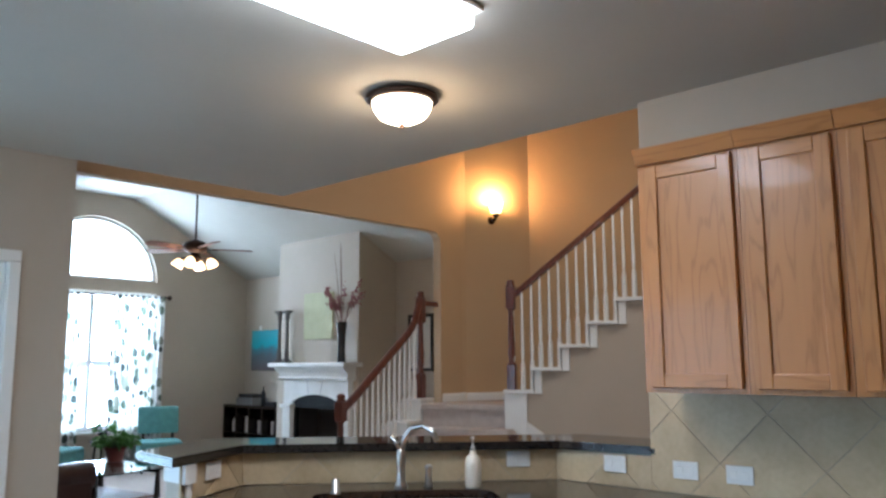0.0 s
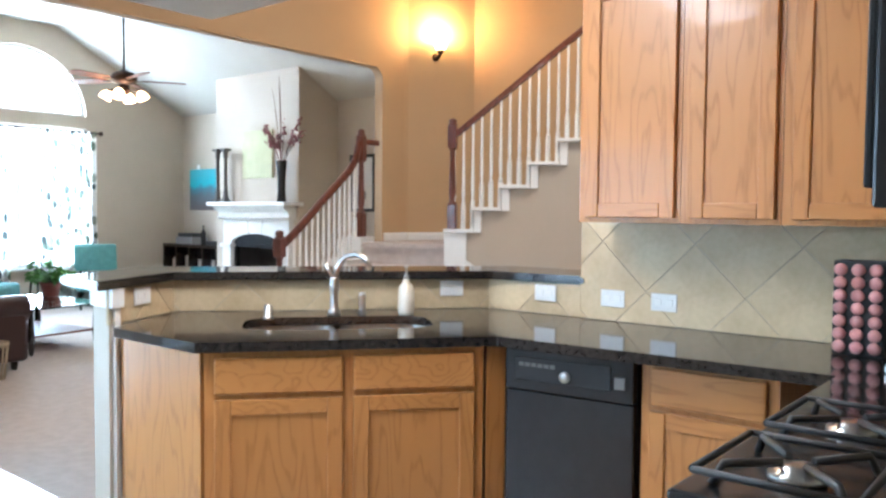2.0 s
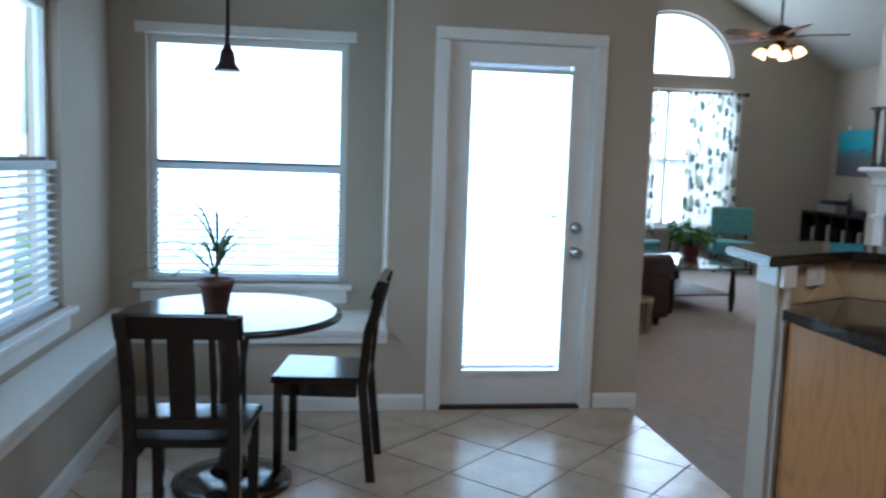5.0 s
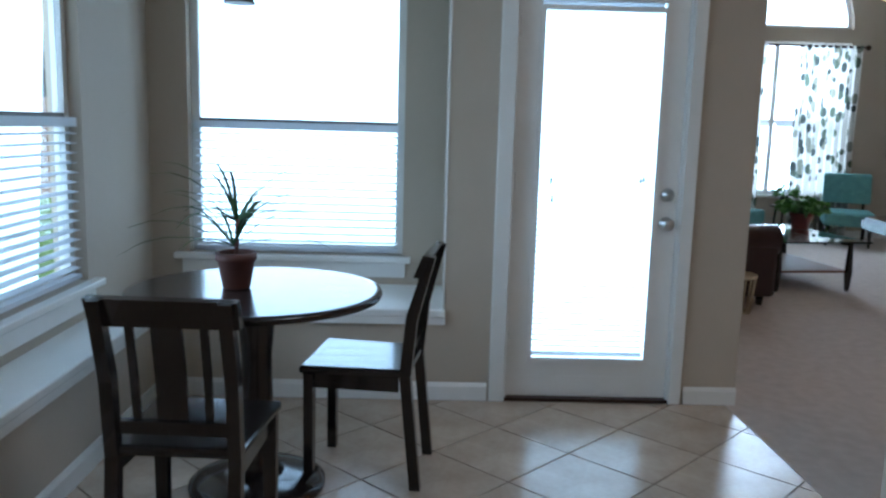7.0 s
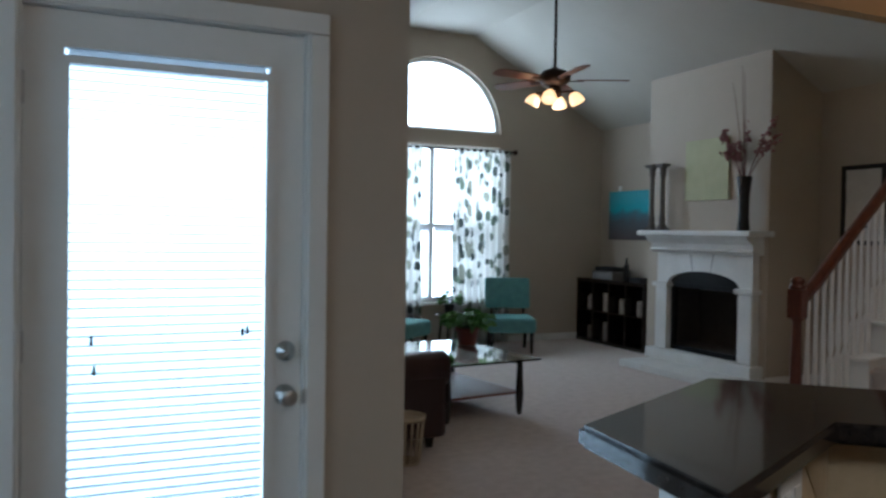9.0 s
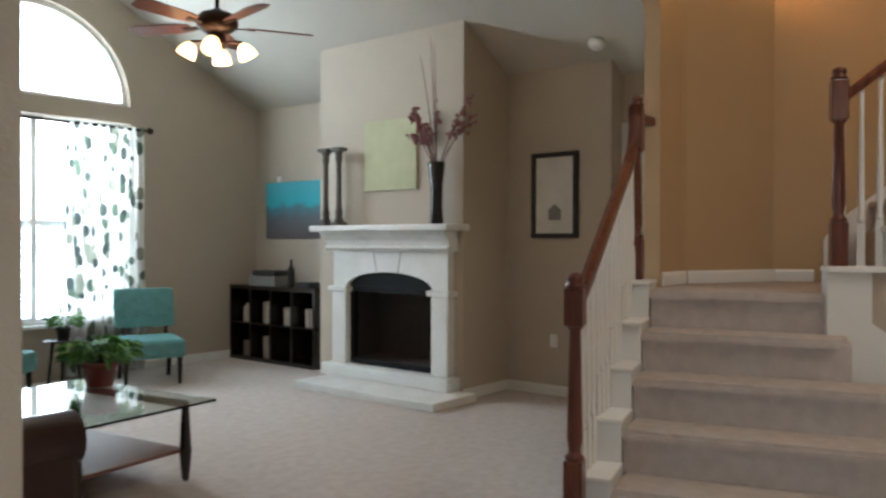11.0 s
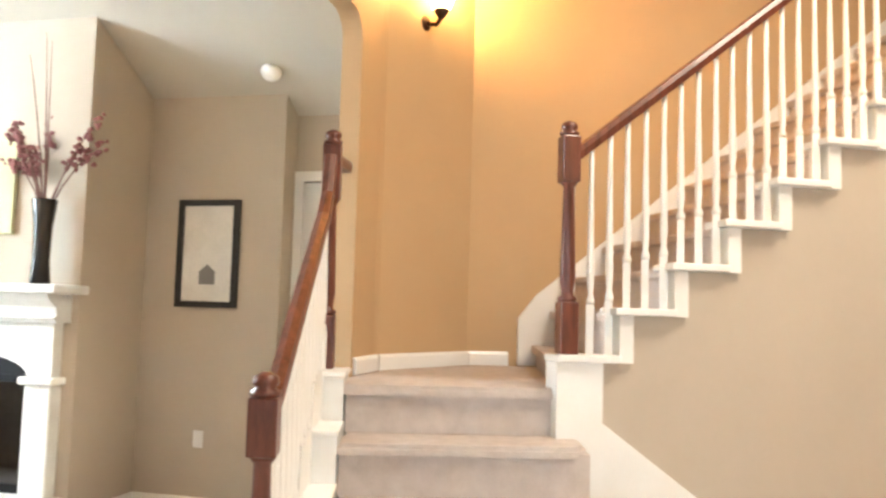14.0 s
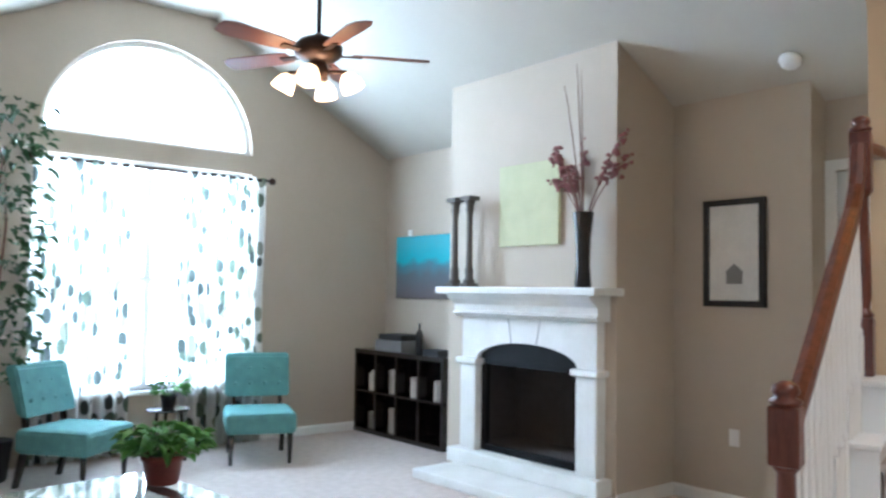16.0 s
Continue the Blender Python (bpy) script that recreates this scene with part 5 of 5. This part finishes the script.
for lo, hi in (((6.66, 3.445, 0.205), (6.69, 4.735, 0.94)), ((6.15, 3.445, 0.205), (6.66, 3.46, 0.94)), ((6.15, 4.72, 0.205), (6.66, 4.735, 0.94)), ((6.15, 3.46, 0.201), (6.66, 4.72, 0.215)), ((6.15, 3.46, 0.93), (6.66, 4.72, 0.945))):
    part("lining", B(lo, hi), M_FIREBOX, ib)
# mantel ornaments
for y in (4.76, 4.58):
    c = thing("decorative_column", (5.98, y, 1.498), "aged bronze decorative column on the mantel", "ornament", "mantel columns")
    part("plinth", B((5.92, y - 0.055, 1.498), (6.04, y + 0.055, 1.53), 0.006), M_COLUMN, c)
    part("shaft", L([(0.05, 0), (0.05, 0.02), (0.032, 0.04), (0.036, 0.10), (0.026, 0.14), (0.024, 0.55), (0.036, 0.60), (0.03, 0.63), (0.048, 0.67)], (5.98, y, 1.53)), M_COLUMN, c)
    part("capital", B((5.925, y - 0.06, 2.20), (6.035, y + 0.06, 2.235), 0.006), M_COLUMN, c)
solo("lime_canvas", B((6.10, 3.72, 1.82), (6.128, 4.36, 2.46), 0.004), M_LIME, "square lime green canvas on the chimney breast", "picture")
vs = thing("black_vase", (6.0, 3.40, 1.498), "tall glossy black vase with dried blossom branches", "vase")
part("vase", L([(0.06, 0), (0.062, 0.01), (0.05, 0.15), (0.055, 0.35), (0.075, 0.52), (0.07, 0.53), (0.05, 0.40)], (6.0, 3.40, 1.498)), M_BLACK, vs)
rnd = random.Random(8)
for k in range(13):
    a, sp, hh = rnd.random() * 6.28, 0.12 + rnd.random() * 0.38, 0.30 + rnd.random() * 0.45
    if k < 3:
        sp, hh = 0.08, 1.0 + 0.08 * k
    e = Vector((6.0 + sp * 0.45 * math.cos(a), 3.50 + sp * math.sin(a) * 1.1, 2.0 + hh * (1 - 0.5 * sp)))
    s = Vector((6.0, 3.40, 1.9))
    mid = s.lerp(e, 0.55) + Vector((0, 0, 0.08))
    br = part("branch", T([s, s.lerp(mid, 0.5) + Vector((0, 0, 0.03)), mid, mid.lerp(e, 0.5) + Vector((0, 0, 0.02)), e], 0.006, 5, 0.002), M_BRANCH, vs)
    if k >= 3:
        bm = bmesh.new()
        for j in range(26):
            p = mid.lerp(e, rnd.random()) + Vector([(rnd.random() - 0.5) * 0.07 for _ in range(3)])
            g = bmesh.ops.create_icosphere(bm, subdivisions=1, radius=0.010 + 0.010 * rnd.random())["verts"]
            for v in g:
                v.co = v.co * (0.7 + 0.6 * rnd.random()) + p
        part("blossom", bm, M_BLOSSOM, br)
pt = thing("seascape_painting", (6.74, 6.0, 1.38), "wide teal and grey seascape canvas", "picture")
part("canvas", B((6.725, 5.42, 1.38), (6.758, 6.60, 2.03), 0.004), M_PAINTING, pt)

# bookcase
bk = thing("cube_bookcase", (6.57, 6.1, 0), "black cube bookcase half filled with books and jars", "bookcase")
X0, X1, BY0, BY1, BH = 6.37, 6.74, 5.36, 6.82, 0.85
for z0, z1 in ((0.0, 0.045), (0.415, 0.435), (BH - 0.045, BH)):
    part("shelf", B((X0, BY0, z0), (X1, BY1, z1), 0.002), M_ESPRESSO, bk)
for k in range(5):
    y = BY0 + (BY1 - BY0 - 0.04) * k / 4
    part("upright", B((X0 + 0.002, y, 0.046), (X1, y + 0.035, BH - 0.046)), M_ESPRESSO, bk)
part("back", B((X1 - 0.01, BY0 + 0.04, 0.05), (X1 - 0.003, BY1 - 0.04, 0.80)), M_BLACKMATTE, bk)
rnd = random.Random(4)
for k, row in ((0, 1), (1, 1), (2, 1), (3, 1), (3, 0), (2, 0)):
    y = BY0 + (BY1 - BY0 - 0.04) * k / 4 + 0.07
    z = 0.436 if row else 0.046
    for j in range(3):
        h = 0.14 + 0.12 * rnd.random()
        solo("book", B((X0 + 0.05, y + j * 0.045, z), (X0 + 0.22, y + j * 0.045 + 0.035, z + h), 0.003), M_BOOK, "worn upright book in the black bookcase", "book", "books in the bookcase")
rd = thing("record_player", (6.5, 6.25, BH), "small dark stereo with pale top on the bookcase", "stereo")
part("body", B((6.40, 6.05, BH), (6.70, 6.50, BH + 0.11), 0.008), M_GREY, rd)
part("lid", B((6.42, 6.08, BH + 0.111), (6.68, 6.47, BH + 0.17), 0.01), M_BLACKMATTE, rd)
solo("wine_bottle", L([(0.036, 0), (0.038, 0.01), (0.038, 0.19), (0.014, 0.24), (0.014, 0.30)], (6.48, 5.86, BH), 16), M_BLACK, "dark glass bottle on the bookcase", "bottle")
solo("small_box", B((6.42, 5.50, BH), (6.58, 5.72, BH + 0.06), 0.006), M_BLACKMATTE, "low black box on the bookcase", "box")


def slipper_chair(label):
    """Armless chair at the origin facing -y."""
    c = thing("slipper_chair", (0, 0, 0), label, "armchair", "teal chairs by the window")
    part("seat_cushion", B((-0.29, -0.33, 0.25), (0.29, 0.27, 0.43), 0.04), M_TEAL, c)
    bm = P([(0.18, 0.50), (0.26, 0.52), (0.38, 0.86), (0.35, 0.885), (0.28, 0.86)], (-0.28, 0.28), 0)
    bmesh.ops.bevel(bm, geom=bm.edges[:], offset=0.015, segments=2, affect='EDGES')
    back = part("backrest", bm, M_TEAL, c)
    for r in range(2):
        for k in range(4):
            g = bmesh.new()
            bmesh.ops.create_uvsphere(g, u_segments=8, v_segments=6, radius=0.016)
            part("tuft_button", spun(g, Matrix.Translation((-0.19 + 0.127 * k, 0.212 + 0.045 * r, 0.62 + 0.13 * r))), M_TEAL, back)
    for s in (-1, 1):
        part("back_support", P([(0.20, 0.26), (0.245, 0.26), (0.27, 0.52), (0.23, 0.52)], (s * 0.2 - 0.018, s * 0.2 + 0.018), 0), M_ESPRESSO, c)
        part("leg", L([(0.016, 0), (0.026, 0.25)], (s * 0.24, -0.27, 0.0), 10), M_ESPRESSO, c)
        part("leg", P([(0.27, 0.0), (0.30, 0.0), (0.25, 0.25), (0.20, 0.25)], (s * 0.23 - 0.02, s * 0.23 + 0.02), 0), M_ESPRESSO, c)
    return c


s1 = slipper_chair("teal tufted armless chair with dark wooden legs")
s2 = copy_thing(s1, pose(3.40, 6.05, 0, 0, 0, 38))
s1.matrix_basis = pose(4.92, 6.10, 0, 0, 0, -22)
st = thing("side_table", (4.22, 6.35, 0), "small round dark side table under the window", "side table")
part("top", L([(0.17, 0), (0.18, 0.008), (0.17, 0.02)], (4.22, 6.35, 0.43), 28), M_ESPRESSO, st)
for k in range(3):
    a = k * 2.094
    part("leg", T([(4.22 + 0.11 * math.cos(a), 6.35 + 0.11 * math.sin(a), 0.43), (4.22 + 0.16 * math.cos(a), 6.35 + 0.16 * math.sin(a), 0.0)], 0.014, 8), M_ESPRESSO, st)


def leaf(bm, p, d, size, rnd):
    """A broad pointed leaf with a fold down the middle."""
    d = d.normalized()
    s = d.cross(Vector((0, 0, 1)))
    s = s.normalized() if s.length > 0.1 else Vector((1, 0, 0))
    u = s.cross(d) * (0.15 + 0.2 * rnd.random())
    c = [bm.verts.new(p + d * size * q - Vector((0, 0, size * 0.25 * q * q))) for q in (0, 0.35, 0.7, 1.0)]
    for sg in (-1, 1):
        w = [bm.verts.new(p + d * size * q + s * sg * size * ww + u * size - Vector((0, 0, size * 0.25 * q * q))) for q, ww in ((0.3, 0.32), (0.65, 0.25))]
        bm.faces.new((c[0], c[1], w[0]))
        bm.faces.new((c[1], c[2], w[1], w[0]))
        bm.faces.new((c[2], c[3], w[1]))


def leafy(name, at, pot_r, pot_h, pot_mat, n, spread, height, size, label, seed):
    rnd = random.Random(seed)
    t = thing(name, at, label, "plant")
    x, y, z = at
    part("pot", L([(pot_r * 0.72, 0), (pot_r * 0.76, 0.005), (pot_r * 0.95, pot_h * 0.8), (pot_r * 1.04, pot_h * 0.82), (pot_r * 1.04, pot_h), (pot_r * 0.92, pot_h), (pot_r * 0.88, pot_h * 0.85)], (x, y, z + 0.001)), pot_mat, t)
    part("soil", L([(pot_r * 0.86, 0), (pot_r * 0.87, 0.004)], (x, y, z + pot_h * 0.86)), M_SOIL, t)
    bm, sm = bmesh.new(), bmesh.new()
    for k in range(n):
        a, r, h = rnd.random() * 6.28, spread * rnd.random() ** 0.6, height * rnd.random()
        p = Vector((x + r * math.cos(a), y + r * math.sin(a), z + pot_h + h * (1 - 0.4 * r / spread)))
        if k % 4 == 0:
            tube(sm, [(x + 0.02 * math.cos(a), y + 0.02 * math.sin(a), z + pot_h * 0.88), (x + r * 0.5 * math.cos(a), y + r * 0.5 * math.sin(a), z + pot_h + h * 0.7), p], 0.003, 5)
        leaf(bm, p, Vector((math.cos(a + rnd.uniform(-0.7, 0.7)), math.sin(a + rnd.uniform(-0.7, 0.7)), rnd.uniform(-0.3, 0.7))), size * (0.6 + 0.7 * rnd.random()), rnd)
    part("stems", sm, M_LEAFDARK, t)
    part("foliage", bm, M_LEAF, t)
    return t


leafy("potted_plant", (4.22, 6.35, 0.45), 0.065, 0.11, M_BLACKMATTE, 60, 0.13, 0.16, 0.07, "small leafy plant in a black pot on the side table", 3)

# coffee table
CT = pose(2.91, 3.46, 0, 0, 0, 8)
ct = thing("coffee_table", (2.91, 3.46, 0), "glass topped coffee table with dark tapered legs and a wooden shelf", "coffee table")
part("glass_top", spun(B((-0.46, -0.62, 0.44), (0.46, 0.62, 0.455), 0.004), CT), M_TGLASS, ct)
part("lower_shelf", spun(B((-0.34, -0.50, 0.165), (0.34, 0.50, 0.185), 0.004), CT), M_REDWOOD, ct, "reddish wooden lower shelf")
for sx in (-1, 1):
    for sy in (-1, 1):
        part("leg", spun(L([(0.014, 0), (0.022, 0.02), (0.036, 0.17), (0.032, 0.2), (0.022, 0.40), (0.02, 0.439)], (sx * 0.34, sy * 0.50, 0), 14), CT), M_ESPRESSO, ct)
    part("cross_rail", spun(B((sx * 0.34 - 0.012, -0.48, 0.40), (sx * 0.34 + 0.012, 0.48, 0.438)), CT), M_ESPRESSO, ct)
leafy("potted_plant", (3.23, 3.80, 0.456), 0.105, 0.15, M_TERRA, 150, 0.20, 0.15, 0.088, "bushy green houseplant in a red clay pot on the coffee table", 11)

# sofa
sf = thing("leather_sofa", (1.85, 3.0, 0), "dark brown leather sofa with rolled arms", "sofa")
part("base", B((1.36, 2.32, 0.08), (2.18, 4.5, 0.28), 0.03), M_LEATHER, sf)
part("backrest", B((1.34, 2.32, 0.28), (1.58, 4.5, 0.86), 0.07), M_LEATHER, sf)
for k in range(2):
    part("seat_cushion", B((1.58, 2.50 + k * 0.93, 0.281), (2.20, 3.42 + k * 0.93, 0.45), 0.05), M_LEATHER, sf)
for y in (2.32, 4.36):
    part("arm", B((1.40, y - 0.06, 0.08), (2.20, y + 0.16, 0.54), 0.04), M_LEATHER, sf)
    part("arm_roll", T([(1.42, y + 0.04, 0.53), (2.21, y + 0.04, 0.53)], 0.115, 18), M_LEATHER, sf)
for x in (1.44, 2.12):
    for y in (2.38, 4.44):
        part("foot", L([(0.025, 0), (0.035, 0.085)], (x, y, 0), 10), M_ESPRESSO, sf)
wb = thing("wicker_basket", (1.86, 2.08, 0), "pale wicker basket beside the sofa", "basket")
part("rim", L([(0.115, 0.0), (0.125, 0.01), (0.125, 0.03), (0.11, 0.035), (0.105, 0.01)], (1.86, 2.08, 0.27), 24), M_WICKER, wb)
part("bottom", L([(0.09, 0.0), (0.09, 0.02)], (1.86, 2.08, 0.001), 24), M_WICKER, wb)
for k in range(16):
    a = k * math.pi / 8
    part("stake", T([(1.86 + 0.088 * math.cos(a), 2.08 + 0.088 * math.sin(a), 0.01), (1.86 + 0.115 * math.cos(a), 2.08 + 0.115 * math.sin(a), 0.275)], 0.006, 6), M_WICKER, wb)

sf.location.x += 0.15
wb.location.x += 0.12

# tall leafy tree plant in the corner by the window
rnd = random.Random(21)
fk = thing("ficus_plant", (2.92, 6.45, 0), "tall leafy ficus in a dark pot beside the window", "plant")
part("pot", L([(0.12, 0), (0.13, 0.01), (0.16, 0.28), (0.165, 0.30), (0.145, 0.30)], (2.92, 6.45, 0.001)), M_BLACKMATTE, fk)
for k in range(3):
    part("trunk", T([(2.90 + 0.02 * k, 6.45, 0.28), (2.90 + 0.04 * math.sin(k * 2), 6.43, 1.0), (2.92 + 0.05 * math.cos(k * 2), 6.44, 1.9), (2.93, 6.42, 2.5)], 0.014, 7, 0.006), M_BRANCH, fk)
for cz in (0.9, 1.25, 1.6, 2.0, 2.35, 2.65):
    bm = bmesh.new()
    for k in range(75):
        a, r = rnd.random() * 6.28, 0.30 * rnd.random() ** 0.6
        p = Vector((2.96 + r * math.cos(a), 6.42 + r * math.sin(a) * 0.8, cz + rnd.uniform(-0.2, 0.2)))
        leaf(bm, p, Vector((math.cos(a), math.sin(a), rnd.uniform(-0.8, 0.4))), 0.06 + 0.05 * rnd.random(), rnd)
    part("leaf_cluster", bm, M_LEAFDARK, fk)

# ---- outdoors ----
fence = thing("wooden_fence", (0, 11, 0), "weathered wooden privacy fence across the lawn", "fence")
bd = None
for k in range(110):
    if bd is None:
        bd = part("board", B((-0.068, -0.01, -0.16), (0.068, 0.01, 1.65)), M_FENCE, fence)
        o = bd
    else:
        o = bd.copy()
        scene.collection.objects.link(o)
    o.location = (-9 + 0.145 * k, 11.0, 0) if k < 80 else (-9, 11.0 - 0.145 * (k - 79), 0)
    if k >= 80:
        o.rotation_euler = (0, 0, math.pi / 2)
nb = thing("neighbour_house", (-16, 4, -0.16), "red brick house with a dark shingle roof beyond the fence", "house")
part("wall", B((-22, -4, -0.16), (-13, 9, 2.9)), M_BRICK, nb)
part("roof", P([(-22.6, 2.9), (-12.4, 2.9), (-17.5, 5.6)], (-4.5, 9.5), 1), M_ROOF, nb)
for y in (-1.5, 2.5, 6.0):
    w = part("window", B((-13.0, y, 0.8), (-12.96, y + 1.1, 2.1)), M_WHITE, nb)
    part("pane", B((-12.957, y + 0.08, 0.88), (-12.95, y + 1.02, 2.02)), M_MIRRORB, w)


# ---- tiles ----
def clip(poly, n, c):
    """The part of a polygon where n.p <= c."""
    out = []
    for i, p in enumerate(poly):
        q = poly[(i + 1) % len(poly)]
        a, b = n[0] * p[0] + n[1] * p[1] - c, n[0] * q[0] + n[1] * q[1] - c
        if a <= 0:
            out.append(p)
        if a * b < 0:
            t = a / (a - b)
            out.append((p[0] + (q[0] - p[0]) * t, p[1] + (q[1] - p[1]) * t))
    return out


def diagonal_tiles(parent, m, u0, u1, v0, v1, size, gap, thick, material, origin):
    """Square tiles laid at 45 degrees in a rectangle of the plane m, shared mesh for whole ones."""
    h = size / math.sqrt(2)
    k = (size - gap) / math.sqrt(2)
    whole = None
    nu, nv = int((u1 - u0) / h) + 4, int((v1 - v0) / h) + 4
    iu, iv = math.floor((u0 - origin[0]) / h) - 1, math.floor((v0 - origin[1]) / h) - 1
    for i in range(iu, iu + nu):
        for j in range(iv, iv + nv):
            if (i + j) % 2:
                continue
            cu, cv = origin[0] + i * h, origin[1] + j * h
            poly = [(k, 0), (0, k), (-k, 0), (0, -k)]
            full = u0 <= cu - k and cu + k <= u1 and v0 <= cv - k and cv + k <= v1
            if full and whole:
                o = whole.copy()
                scene.collection.objects.link(o)
            else:
                if not full:
                    for n, c in (((1, 0), u1 - cu), ((-1, 0), cu - u0), ((0, 1), v1 - cv), ((0, -1), cv - v0)):
                        poly = clip(poly, n, c) if poly else poly
                    if len(poly) < 3 or max(p[0] for p in poly) - min(p[0] for p in poly) < 0.015 or max(p[1] for p in poly) - min(p[1] for p in poly) < 0.015:
                        continue
                bm = P(poly, (0.0, thick))
                o = mesh_ob("tile", bm, material)
                o.parent = parent
                if full:
                    whole = o
            o.matrix_basis = m @ Matrix.Translation((cu, cv, 0))


bpy.context.view_layer.update()
diagonal_tiles(tile_floor, pose(0, 0, -0.006), -1.70, 1.10, -6.5, 0.0, 0.40, 0.008, 0.006, M_TILE, (0.2, -0.926))


def splash(name, a, b, z0, z1, label):
    """Stone tiles on a face that runs from a to b."""
    a, b = Vector((*a, 0)), Vector((*b, 0))
    d = (b - a).normalized()
    n = Vector((d.y, -d.x, 0))
    m = Matrix.Identity(4)
    m.col[0][:3], m.col[1][:3], m.col[2][:3], m.col[3][:3] = d, (0, 0, 1), n, a + n * 0.005 + Vector((0, 0, z0))
    w = (b - a).length
    bm = P([(0, 0), (w, 0), (w, z1 - z0), (0, z1 - z0)], (-0.0045, 0.0))
    s = struct(name, spun(bm, m), M_STONEGROUT, label, "backsplash")
    diagonal_tiles(s, m, 0.0, w, 0.0, z1 - z0, 0.30, 0.005, 0.004, M_STONE, (0.11, 0.14))


splash("backsplash", (2.57, -2.966), (2.57, -4.86), 0.912, 1.350, "diagonal tan stone tile backsplash")
splash("backsplash_bar", (0.99, -1.655), (1.43, -1.44), 0.912, BZ - 0.002, "tan stone tiles under the bar")
splash("backsplash_bar", (1.43, -1.44), (2.575, -2.44), 0.912, BZ - 0.002, "tan stone tiles under the bar")
splash("backsplash_bar", (2.575, -2.44), (2.575, -2.962), 0.912, BZ - 0.002, "tan stone tiles under the bar")
splash("backsplash_range", (2.565, -4.87), (0.32, -4.87), 0.912, 1.350, "diagonal tan stone tile backsplash")
